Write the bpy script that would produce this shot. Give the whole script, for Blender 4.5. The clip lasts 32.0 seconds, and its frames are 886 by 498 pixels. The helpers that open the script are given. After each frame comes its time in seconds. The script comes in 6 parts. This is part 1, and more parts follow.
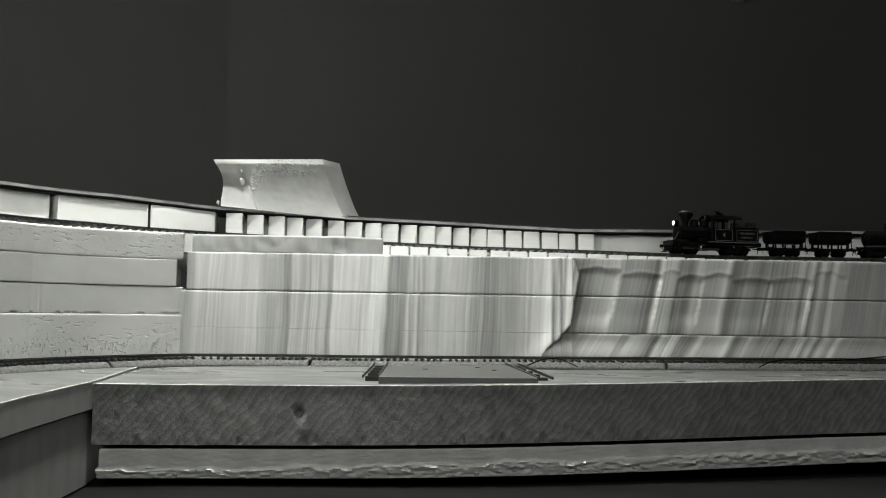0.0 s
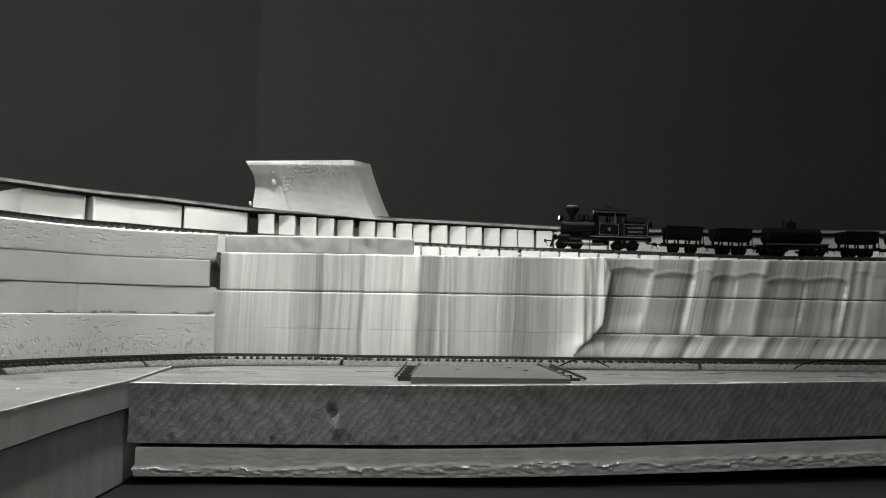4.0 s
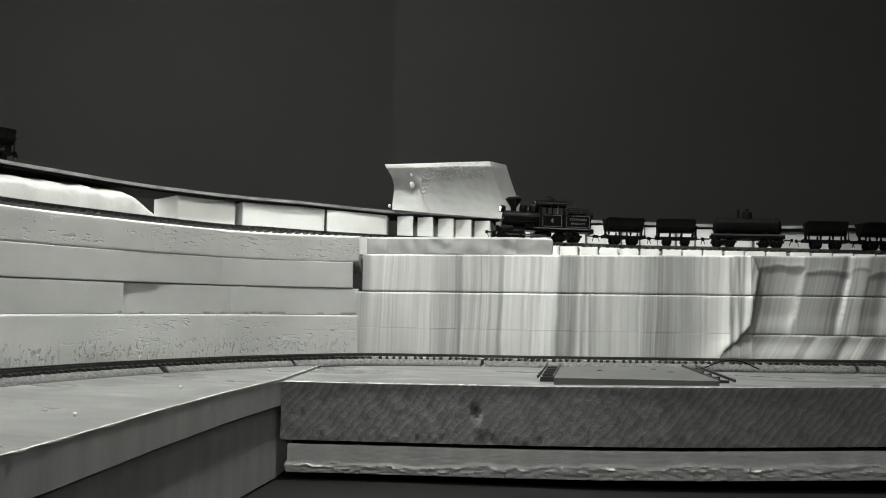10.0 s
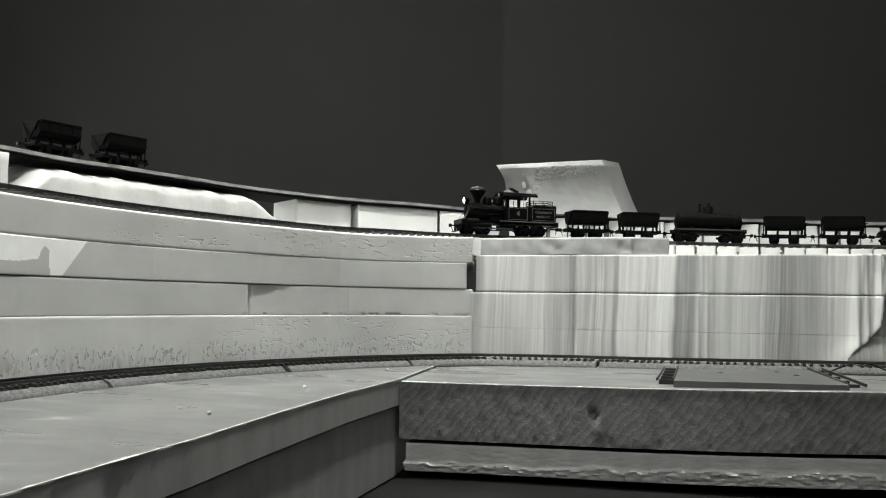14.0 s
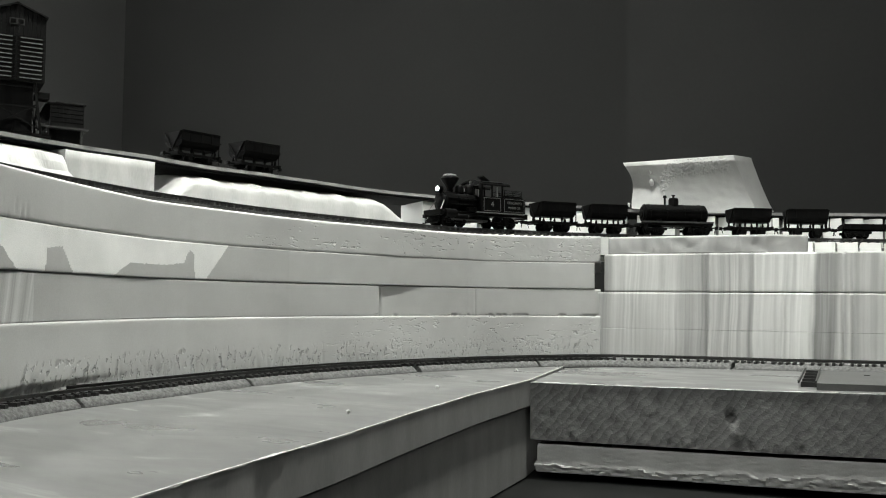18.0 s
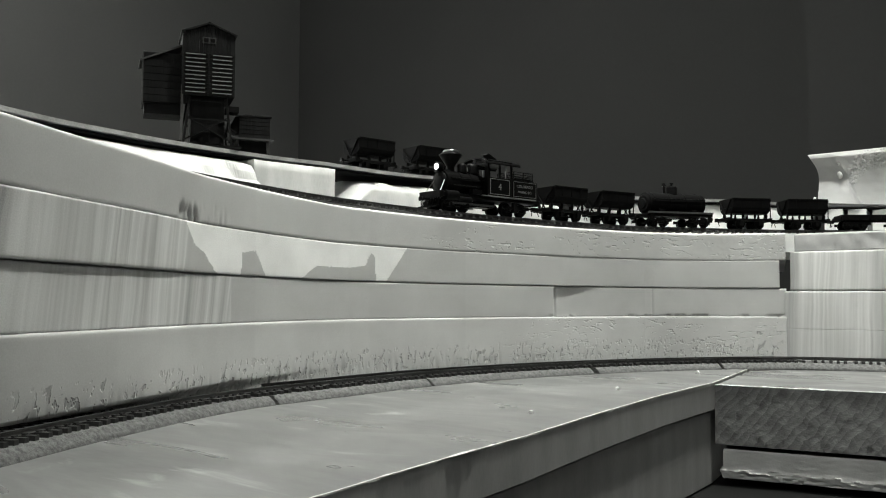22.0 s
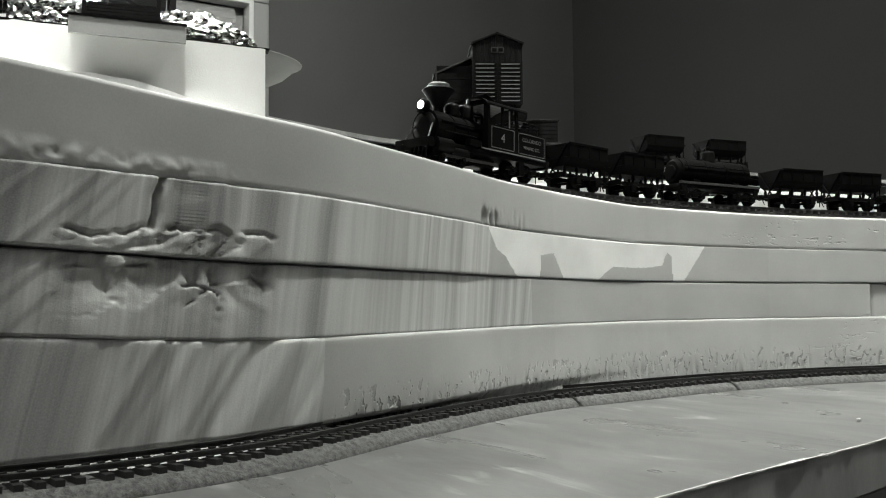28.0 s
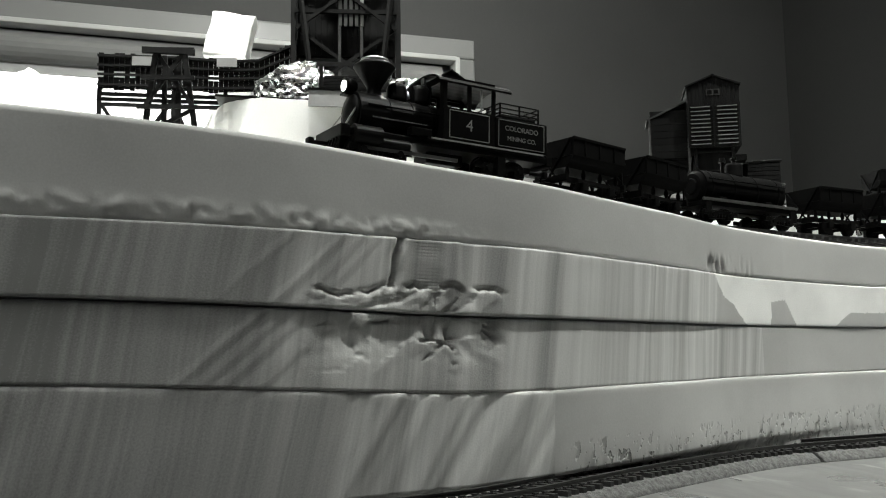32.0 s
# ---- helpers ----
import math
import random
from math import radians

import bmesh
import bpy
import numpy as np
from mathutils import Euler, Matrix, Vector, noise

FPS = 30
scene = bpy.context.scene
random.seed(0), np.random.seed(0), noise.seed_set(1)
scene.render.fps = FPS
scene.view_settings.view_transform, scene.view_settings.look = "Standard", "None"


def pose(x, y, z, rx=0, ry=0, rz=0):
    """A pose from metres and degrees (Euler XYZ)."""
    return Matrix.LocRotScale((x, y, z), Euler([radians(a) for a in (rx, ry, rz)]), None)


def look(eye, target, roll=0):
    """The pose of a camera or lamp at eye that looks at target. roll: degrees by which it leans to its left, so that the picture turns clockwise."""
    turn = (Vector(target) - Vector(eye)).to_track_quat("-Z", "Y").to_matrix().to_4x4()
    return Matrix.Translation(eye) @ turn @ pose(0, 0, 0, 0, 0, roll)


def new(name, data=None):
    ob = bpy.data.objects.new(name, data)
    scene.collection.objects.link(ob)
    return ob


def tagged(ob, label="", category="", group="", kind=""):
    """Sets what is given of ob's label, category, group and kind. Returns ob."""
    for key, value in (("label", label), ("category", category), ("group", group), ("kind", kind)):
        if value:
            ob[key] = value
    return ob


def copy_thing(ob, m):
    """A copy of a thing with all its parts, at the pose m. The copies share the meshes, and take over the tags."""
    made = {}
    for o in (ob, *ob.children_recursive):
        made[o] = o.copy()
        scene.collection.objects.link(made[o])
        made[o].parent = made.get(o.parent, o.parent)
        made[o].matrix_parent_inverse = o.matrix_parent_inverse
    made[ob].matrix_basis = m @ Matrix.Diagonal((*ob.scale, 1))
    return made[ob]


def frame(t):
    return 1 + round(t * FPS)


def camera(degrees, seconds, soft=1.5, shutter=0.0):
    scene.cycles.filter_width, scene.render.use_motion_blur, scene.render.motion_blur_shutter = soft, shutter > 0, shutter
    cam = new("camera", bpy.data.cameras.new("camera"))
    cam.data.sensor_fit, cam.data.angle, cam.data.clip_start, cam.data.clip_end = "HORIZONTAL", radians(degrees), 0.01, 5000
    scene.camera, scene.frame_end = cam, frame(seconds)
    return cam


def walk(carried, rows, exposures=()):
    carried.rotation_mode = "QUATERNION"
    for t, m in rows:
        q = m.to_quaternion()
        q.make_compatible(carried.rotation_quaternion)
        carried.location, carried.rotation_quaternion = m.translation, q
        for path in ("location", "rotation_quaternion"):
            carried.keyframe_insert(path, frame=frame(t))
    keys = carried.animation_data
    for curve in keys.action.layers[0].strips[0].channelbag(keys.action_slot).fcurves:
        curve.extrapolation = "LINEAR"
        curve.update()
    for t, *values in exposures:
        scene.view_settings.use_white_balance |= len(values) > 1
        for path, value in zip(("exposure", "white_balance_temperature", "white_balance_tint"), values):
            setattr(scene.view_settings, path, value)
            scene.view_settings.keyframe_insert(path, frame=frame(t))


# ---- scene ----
cam = camera(51.1, 32, soft=1.1)
PATH = [
    (0, (0.1663, -0.0793, 0.0590), (-0.0515, 1.4017, 0.1546), 0.96),
    (1, (0.1662, -0.0796, 0.0586), (-0.0588, 1.4003, 0.1549), 0.97),
    (2, (0.1658, -0.0792, 0.0582), (-0.0715, 1.3988, 0.1549), 0.96),
    (3, (0.1650, -0.0796, 0.0587), (-0.0832, 1.3966, 0.1543), 0.95),
    (3.5, (0.1644, -0.0800, 0.0585), (-0.0896, 1.3952, 0.1544), 0.96),
    (5.5, (0.1617, -0.0801, 0.0580), (-0.1458, 1.3849, 0.1542), 0.99),
    (6, (0.1621, -0.0795, 0.0578), (-0.1624, 1.3818, 0.1539), 0.89),
    (7, (0.1611, -0.0811, 0.0588), (-0.1907, 1.3740, 0.1529), 0.86),
    (8, (0.1596, -0.0812, 0.0585), (-0.2283, 1.3647, 0.1528), 0.91),
    (9, (0.1584, -0.0834, 0.0592), (-0.2686, 1.3516, 0.1518), 0.84),
    (10, (0.1564, -0.0828, 0.0589), (-0.3119, 1.3392, 0.1514), 0.82),
    (11, (0.1534, -0.0825, 0.0575), (-0.3605, 1.3235, 0.1519), 0.85),
    (12, (0.1534, -0.0838, 0.0591), (-0.3910, 1.3109, 0.1505), 0.78),
    (13, (0.1518, -0.0839, 0.0587), (-0.4267, 1.2971, 0.1505), 0.76),
    (14, (0.1510, -0.0880, 0.0615), (-0.4777, 1.2711, 0.1482), 0.79),
    (14.5, (0.1506, -0.0886, 0.0610), (-0.5039, 1.2583, 0.1483), 0.67),
    (16.5, (0.1479, -0.0907, 0.0611), (-0.5929, 1.2108, 0.1476), 0.58),
    (17, (0.1462, -0.0912, 0.0613), (-0.6148, 1.1986, 0.1470), 0.61),
    (18, (0.1456, -0.0921, 0.0618), (-0.6537, 1.1744, 0.1465), 0.56),
    (19, (0.1440, -0.0928, 0.0613), (-0.7046, 1.1410, 0.1470), 0.48),
    (20, (0.1404, -0.0934, 0.0617), (-0.7612, 1.1024, 0.1463), 0.47),
    (21, (0.1398, -0.0946, 0.0614), (-0.8154, 1.0589, 0.1466), 0.37),
    (22, (0.1385, -0.0960, 0.0605), (-0.8721, 1.0091, 0.1472), 0.23),
    (23, (0.1364, -0.0975, 0.0602), (-0.9223, 0.9614, 0.1482), 0.15),
    (24, (0.1331, -0.0984, 0.0606), (-0.9681, 0.9163, 0.1482), 0.12),
    (25, (0.1314, -0.0992, 0.0603), (-1.0139, 0.8654, 0.1486), -0.02),
    (25.5, (0.1305, -0.0993, 0.0599), (-1.0359, 0.8395, 0.1498), -0.19),
    (27.5, (0.1281, -0.1027, 0.0593), (-1.1360, 0.6993, 0.1521), -0.53),
    (28, (0.1281, -0.1049, 0.0601), (-1.1597, 0.6588, 0.1514), -0.45),
    (29, (0.1268, -0.1070, 0.0597), (-1.2088, 0.5693, 0.1535), -0.66),
    (30, (0.1258, -0.1094, 0.0599), (-1.2454, 0.4913, 0.1551), -0.74),
    (30.5, (0.1267, -0.1109, 0.0607), (-1.2570, 0.4569, 0.1746), -0.75),
    (31, (0.1275, -0.1132, 0.0612), (-1.2721, 0.4103, 0.1918), -0.76),
    (31.5, (0.1273, -0.1142, 0.0615), (-1.2834, 0.3760, 0.2016), -0.82),
    (32, (0.1305, -0.1162, 0.0629), (-1.2867, 0.3453, 0.2318), -0.85),
]
walk(cam, [(t, look(eye, target, roll)) for t, eye, target, roll in PATH])

# ---- light ----
world = bpy.data.worlds.new("daylight")
scene.world = world
world.use_nodes = True
sky = world.node_tree.nodes.new("ShaderNodeTexSky")
sky.sky_type, sky.sun_disc = "NISHITA", False
sky.sun_elevation, sky.sun_rotation = radians(38), radians(200)
world.node_tree.nodes["Background"].inputs["Strength"].default_value = 0.12
world.node_tree.links.new(sky.outputs[0], world.node_tree.nodes["Background"].inputs["Color"])
scene.view_settings.exposure = 0.12

# a row of narrow ceiling spots above the cliff-top line, and one wider over the straight base
SPOTS = [((-0.10, 0.52, 1.06), (-0.20, 0.54, 0.0), 66, 86), ((0.55, 0.94, 1.06), (0.57, 1.10, 0.11), 16, 36), ((0.12, 0.895, 1.06), (0.08, 1.05, 0.11), 31, 38), ((-0.30, 0.97, 1.06), (-0.30, 0.87, 0.13), 27, 38),
         ((-0.52, 0.54, 1.06), (-0.47, 0.49, 0.15), 13, 36), ((-0.50, 0.26, 1.06), (-0.46, 0.27, 0.15), 14, 34), ((-0.27, -0.03, 1.06), (-0.46, -0.07, 0.15), 150, 30)]
for eye, aim, power, cone in SPOTS:
    lamp_ = new("ceiling_spot_light", bpy.data.lights.new("ceiling_spot_light", "SPOT"))
    lamp_.data.energy, lamp_.data.shadow_soft_size, lamp_.data.color = power, 0.025, (0.98, 1.0, 0.94)
    lamp_.data.spot_size, lamp_.data.spot_blend = radians(cone), 1.0
    lamp_.matrix_world = look(eye, aim)
# unseen fill light added behind the eye to brighten the foam faces
fill_light = new("ceiling_panel_light", bpy.data.lights.new("ceiling_panel_light", "AREA"))
fill_light.data.shape, fill_light.data.size, fill_light.data.size_y = "RECTANGLE", 0.6, 0.4
fill_light.data.energy, fill_light.data.color = 10.0, (0.98, 1.0, 0.95)
fill_light.matrix_world = look((0.22, -0.72, 1.08), (0.22, -0.72, 0.0))
# unseen bulb, added to brighten the left wall and the slab tops
FILL_BULB = (-1.05, 0.30, 0.98)
bulb_light = new("bulb_light", bpy.data.lights.new("bulb_light", "POINT"))
bulb_light.data.energy, bulb_light.data.shadow_soft_size, bulb_light.data.color = 25, 0.05, (0.98, 1.0, 0.95)
bulb_light.location = FILL_BULB
day = new("window_daylight", bpy.data.lights.new("window_daylight", "AREA"))
day.data.shape, day.data.size, day.data.size_y = "RECTANGLE", 1.5, 0.7
day.data.energy, day.data.color = 14, (0.97, 1.0, 0.96)
day.matrix_world = look((-1.9, -0.2, 0.35), (0, -0.1, 0.1))


# ---- materials ----
def grey(v):
    return (v * 0.997, v, v * 0.978, 1)


def material(name, base, rough=0.6, metal=0.0, spread=0.15, scale=40.0, bump=0.15, fine=900.0, coord="Object", stretch=(1, 1, 1), spec=0.5, island=0.0):
    m = bpy.data.materials.new(name)
    m.use_nodes = True
    t = m.node_tree
    b = t.nodes["Principled BSDF"]
    b.inputs["Roughness"].default_value, b.inputs["Metallic"].default_value = rough, metal
    b.inputs["Specular IOR Level"].default_value = spec
    tc = t.nodes.new("ShaderNodeTexCoord")
    mp = t.nodes.new("ShaderNodeMapping")
    mp.inputs["Scale"].default_value = stretch
    t.links.new(tc.outputs[coord], mp.inputs["Vector"])
    n1, n2 = t.nodes.new("ShaderNodeTexNoise"), t.nodes.new("ShaderNodeTexNoise")
    n1.inputs["Scale"].default_value, n2.inputs["Scale"].default_value = scale, fine
    n1.inputs["Detail"].default_value, n2.inputs["Detail"].default_value = 5, 3
    for n in (n1, n2):
        t.links.new(mp.outputs[0], n.inputs["Vector"])
    mix = t.nodes.new("ShaderNodeMath")
    mix.operation = "MULTIPLY_ADD"
    mix.inputs[1].default_value = 0.45
    t.links.new(n2.outputs["Fac"], mix.inputs[0])
    t.links.new(n1.outputs["Fac"], mix.inputs[2])
    ramp = t.nodes.new("ShaderNodeValToRGB")
    lo, hi = base * (1 - spread), min(0.95, base * (1 + spread))
    ramp.color_ramp.elements[0].position, ramp.color_ramp.elements[1].position = 0.5, 0.95
    ramp.color_ramp.elements[0].color, ramp.color_ramp.elements[1].color = grey(lo), grey(hi)
    t.links.new(mix.outputs[0], ramp.inputs[0])
    last = ramp.outputs[0]
    if island:
        oi = t.nodes.new("ShaderNodeObjectInfo")
        mr = t.nodes.new("ShaderNodeMapRange")
        mr.inputs["To Min"].default_value, mr.inputs["To Max"].default_value = 1 - island, 1 + island
        t.links.new(oi.outputs["Random"], mr.inputs["Value"])
        mm = t.nodes.new("ShaderNodeMix")
        mm.data_type, mm.blend_type = "RGBA", "MULTIPLY"
        mm.inputs["Factor"].default_value = 1
        t.links.new(last, mm.inputs["A"])
        t.links.new(mr.outputs[0], mm.inputs["B"])
        last = mm.outputs["Result"]
    t.links.new(last, b.inputs["Base Color"])
    bp = t.nodes.new("ShaderNodeBump")
    bp.inputs["Strength"].default_value, bp.inputs["Distance"].default_value = bump, 0.001
    t.links.new(mix.outputs[0], bp.inputs["Height"])
    t.links.new(bp.outputs[0], b.inputs["Normal"])
    return m


def glowing(name, strength):
    m = material(name, 0.8, 0.3)
    b = m.node_tree.nodes["Principled BSDF"]
    b.inputs["Emission Color"].default_value = (1, 0.98, 0.94, 1)
    b.inputs["Emission Strength"].default_value = strength
    return m


M_PATCH = material("foam_bright_patch", 0.88, 0.7, spread=0.10, scale=30, bump=0.3, fine=1500)
M_TORN = material("foam_torn", 0.34, 0.7, spread=0.12, scale=30, bump=0.4, fine=1500)
M_FOAM = material("foam_smooth", 0.50, 0.55, spread=0.13, scale=14, bump=0.07, fine=1300)
def translucent(m, amount, depth):
    b = m.node_tree.nodes["Principled BSDF"]
    b.inputs["Subsurface Weight"].default_value, b.inputs["Subsurface Scale"].default_value = amount, depth
    b.inputs["Subsurface Radius"].default_value = (1.0, 1.0, 1.0)
    return m


translucent(M_FOAM, 0.7, 0.012)
def melted(name, base, tones, depth=0.65):
    """Foam cut with a hot wire: upright bands of glazed and matt tone, with painted-in shading, at the lengths given,
    and clusters of fine lines.
    """
    m = bpy.data.materials.new(name)
    m.use_nodes = True
    t = m.node_tree
    b = t.nodes["Principled BSDF"]
    b.inputs["Roughness"].default_value, b.inputs["Specular IOR Level"].default_value = 0.45, 0.4
    tc = t.nodes.new("ShaderNodeTexCoord")
    sep = t.nodes.new("ShaderNodeSeparateXYZ")
    t.links.new(tc.outputs["UV"], sep.inputs[0])

    def math_(op, a, c):
        n = t.nodes.new("ShaderNodeMath")
        n.operation = op
        for k, v in enumerate((a, c)):
            if isinstance(v, (int, float)):
                n.inputs[k].default_value = v
            else:
                t.links.new(v, n.inputs[k])
        return n.outputs[0]

    def field(u, v, ku, kv, detail=2):
        c = t.nodes.new("ShaderNodeCombineXYZ")
        t.links.new(math_("MULTIPLY", u, ku), c.inputs[0])
        t.links.new(math_("MULTIPLY", v, kv), c.inputs[1])
        n = t.nodes.new("ShaderNodeTexNoise")
        n.inputs["Scale"].default_value, n.inputs["Detail"].default_value = 1, detail
        t.links.new(c.outputs[0], n.inputs["Vector"])
        return n.outputs["Fac"]

    u, v = sep.outputs[0], sep.outputs[1]
    u2 = math_("ADD", u, math_("MULTIPLY", math_("SUBTRACT", field(u, v, 22, 14), 0.5), 0.006))
    place = t.nodes.new("ShaderNodeMapRange")
    place.inputs["From Min"].default_value, place.inputs["From Max"].default_value = tones[0][0], tones[-1][0]
    t.links.new(u2, place.inputs["Value"])
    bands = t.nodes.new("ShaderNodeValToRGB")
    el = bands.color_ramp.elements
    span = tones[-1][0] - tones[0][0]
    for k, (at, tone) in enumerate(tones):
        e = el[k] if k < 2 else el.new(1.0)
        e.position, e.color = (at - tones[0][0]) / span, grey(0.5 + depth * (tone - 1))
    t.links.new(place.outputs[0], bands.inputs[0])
    broad = field(u2, v, 30, 4)
    lines = field(u2, v, 420, 5, 3)
    thick = field(u2, v, 150, 4, 1)
    where = math_("MULTIPLY", math_("SMOOTH_MAX", math_("SUBTRACT", field(u2, v, 24, 3), 0.46), 0.0), 1.6)
    grain = field(u, v, 1500, 1500, 2)
    total = math_("ADD", bands.outputs[0], math_("MULTIPLY", math_("SUBTRACT", broad, 0.5), 0.22))
    total = math_("ADD", total, math_("MULTIPLY", math_("SUBTRACT", lines, 0.5), math_("ADD", where, 0.12)))
    total = math_("ADD", total, math_("MULTIPLY", math_("SUBTRACT", thick, 0.5), 0.12))
    total = math_("ADD", total, math_("MULTIPLY", math_("SUBTRACT", grain, 0.5), 0.17))
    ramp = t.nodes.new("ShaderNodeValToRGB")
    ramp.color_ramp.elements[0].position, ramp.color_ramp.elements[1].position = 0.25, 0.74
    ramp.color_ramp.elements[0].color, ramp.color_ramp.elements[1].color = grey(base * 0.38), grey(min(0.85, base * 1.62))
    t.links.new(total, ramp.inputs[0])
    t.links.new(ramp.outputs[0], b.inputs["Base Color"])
    bp = t.nodes.new("ShaderNodeBump")
    bp.inputs["Strength"].default_value, bp.inputs["Distance"].default_value = 0.30, 0.0015
    t.links.new(total, bp.inputs["Height"])
    t.links.new(bp.outputs[0], b.inputs["Normal"])
    return m


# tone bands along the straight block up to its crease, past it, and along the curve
# the tones also put in the crease's lit ridge and the facets' shading
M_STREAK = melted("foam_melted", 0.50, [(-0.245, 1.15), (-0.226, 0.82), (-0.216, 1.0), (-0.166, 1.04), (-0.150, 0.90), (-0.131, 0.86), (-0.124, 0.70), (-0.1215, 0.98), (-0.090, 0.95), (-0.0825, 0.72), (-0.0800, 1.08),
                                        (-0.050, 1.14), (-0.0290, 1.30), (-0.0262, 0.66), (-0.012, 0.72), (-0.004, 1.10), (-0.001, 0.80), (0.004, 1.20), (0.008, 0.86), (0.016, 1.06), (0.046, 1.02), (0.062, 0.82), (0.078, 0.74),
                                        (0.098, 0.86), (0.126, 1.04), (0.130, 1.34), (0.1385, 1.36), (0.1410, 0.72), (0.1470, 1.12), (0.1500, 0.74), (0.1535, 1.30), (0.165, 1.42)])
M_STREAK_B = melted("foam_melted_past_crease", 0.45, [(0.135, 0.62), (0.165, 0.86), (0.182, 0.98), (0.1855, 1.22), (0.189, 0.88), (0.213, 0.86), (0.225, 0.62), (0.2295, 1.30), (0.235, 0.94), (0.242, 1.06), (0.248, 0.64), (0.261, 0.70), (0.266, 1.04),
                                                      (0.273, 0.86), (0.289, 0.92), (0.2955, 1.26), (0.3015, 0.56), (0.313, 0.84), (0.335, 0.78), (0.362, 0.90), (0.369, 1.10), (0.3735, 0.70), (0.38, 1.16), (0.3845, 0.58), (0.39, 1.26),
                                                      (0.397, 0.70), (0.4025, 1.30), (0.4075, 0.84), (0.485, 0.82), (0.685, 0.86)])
# darker far-end tones in these two put in the light's fall-off
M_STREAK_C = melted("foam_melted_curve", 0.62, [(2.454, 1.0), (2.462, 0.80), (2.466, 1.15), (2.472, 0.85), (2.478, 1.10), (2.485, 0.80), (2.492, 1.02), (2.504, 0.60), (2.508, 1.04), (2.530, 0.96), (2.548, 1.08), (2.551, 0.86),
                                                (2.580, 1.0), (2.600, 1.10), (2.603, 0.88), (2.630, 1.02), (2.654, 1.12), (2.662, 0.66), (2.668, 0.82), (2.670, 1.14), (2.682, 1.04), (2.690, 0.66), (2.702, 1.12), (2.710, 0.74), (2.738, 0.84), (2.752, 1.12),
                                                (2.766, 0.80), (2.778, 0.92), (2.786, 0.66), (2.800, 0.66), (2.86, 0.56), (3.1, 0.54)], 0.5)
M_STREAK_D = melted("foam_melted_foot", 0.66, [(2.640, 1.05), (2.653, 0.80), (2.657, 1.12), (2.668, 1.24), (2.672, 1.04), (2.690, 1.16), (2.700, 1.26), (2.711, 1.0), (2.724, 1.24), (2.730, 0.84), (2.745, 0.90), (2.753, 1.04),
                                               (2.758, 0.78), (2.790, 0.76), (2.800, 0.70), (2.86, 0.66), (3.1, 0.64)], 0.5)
for m_ in (M_STREAK, M_STREAK_B, M_STREAK_C, M_STREAK_D):
    translucent(m_, 0.10, 0.006)
def chipped(m, last, low, depth):
    """Small crisp dents in clusters: along the stretch before the length last, and near the height low."""
    t = m.node_tree
    b = t.nodes["Principled BSDF"]
    tc = next(n for n in t.nodes if n.bl_idname == "ShaderNodeTexCoord")
    sep = t.nodes.new("ShaderNodeSeparateXYZ")
    t.links.new(tc.outputs["UV"], sep.inputs[0])

    def noise_(ku, kv, lo, hi):
        mp, n, r = t.nodes.new("ShaderNodeMapping"), t.nodes.new("ShaderNodeTexNoise"), t.nodes.new("ShaderNodeMapRange")
        mp.inputs["Scale"].default_value = (ku, kv, 1)
        n.inputs["Scale"].default_value, n.inputs["Detail"].default_value = 1, 2
        r.inputs["From Min"].default_value, r.inputs["From Max"].default_value = lo, hi
        t.links.new(tc.outputs["UV"], mp.inputs[0])
        t.links.new(mp.outputs[0], n.inputs["Vector"])
        t.links.new(n.outputs["Fac"], r.inputs["Value"])
        return r.outputs[0]

    def ramp_(socket, lo, hi):
        r = t.nodes.new("ShaderNodeMapRange")
        r.inputs["From Min"].default_value, r.inputs["From Max"].default_value = lo, hi
        t.links.new(socket, r.inputs["Value"])
        return r.outputs[0]

    def mul(a, c, op="MULTIPLY"):
        n = t.nodes.new("ShaderNodeMath")
        n.operation = op
        for k, v in enumerate((a, c)):
            if isinstance(v, float):
                n.inputs[k].default_value = v
            else:
                t.links.new(v, n.inputs[k])
        return n.outputs[0]

    spots = mul(mul(noise_(85, 330, 0.58, 0.66), noise_(11, 60, 0.48, 0.60)), noise_(420, 900, 0.25, 0.6))
    spots = mul(spots, mul(noise_(210, 420, 0.64, 0.70), noise_(20, 50, 0.52, 0.60)), "MAXIMUM")
    spots = mul(spots, ramp_(sep.outputs[0], last + 0.12, last - 0.12))
    if low:
        fringe = mul(noise_(260, 150, 0.56, 0.62), ramp_(sep.outputs[1], low + 0.010, low - 0.004))
        fringe = mul(fringe, noise_(22, 3, 0.38, 0.5))
        spots = mul(spots, fringe, "MAXIMUM")
    bp = t.nodes.new("ShaderNodeBump")
    bp.invert = True
    bp.inputs["Strength"].default_value, bp.inputs["Distance"].default_value = 1.0, depth
    t.links.new(spots, bp.inputs["Height"])
    t.links.new(b.inputs["Normal"].links[0].from_socket, bp.inputs["Normal"])
    t.links.new(bp.outputs[0], b.inputs["Normal"])
    return m


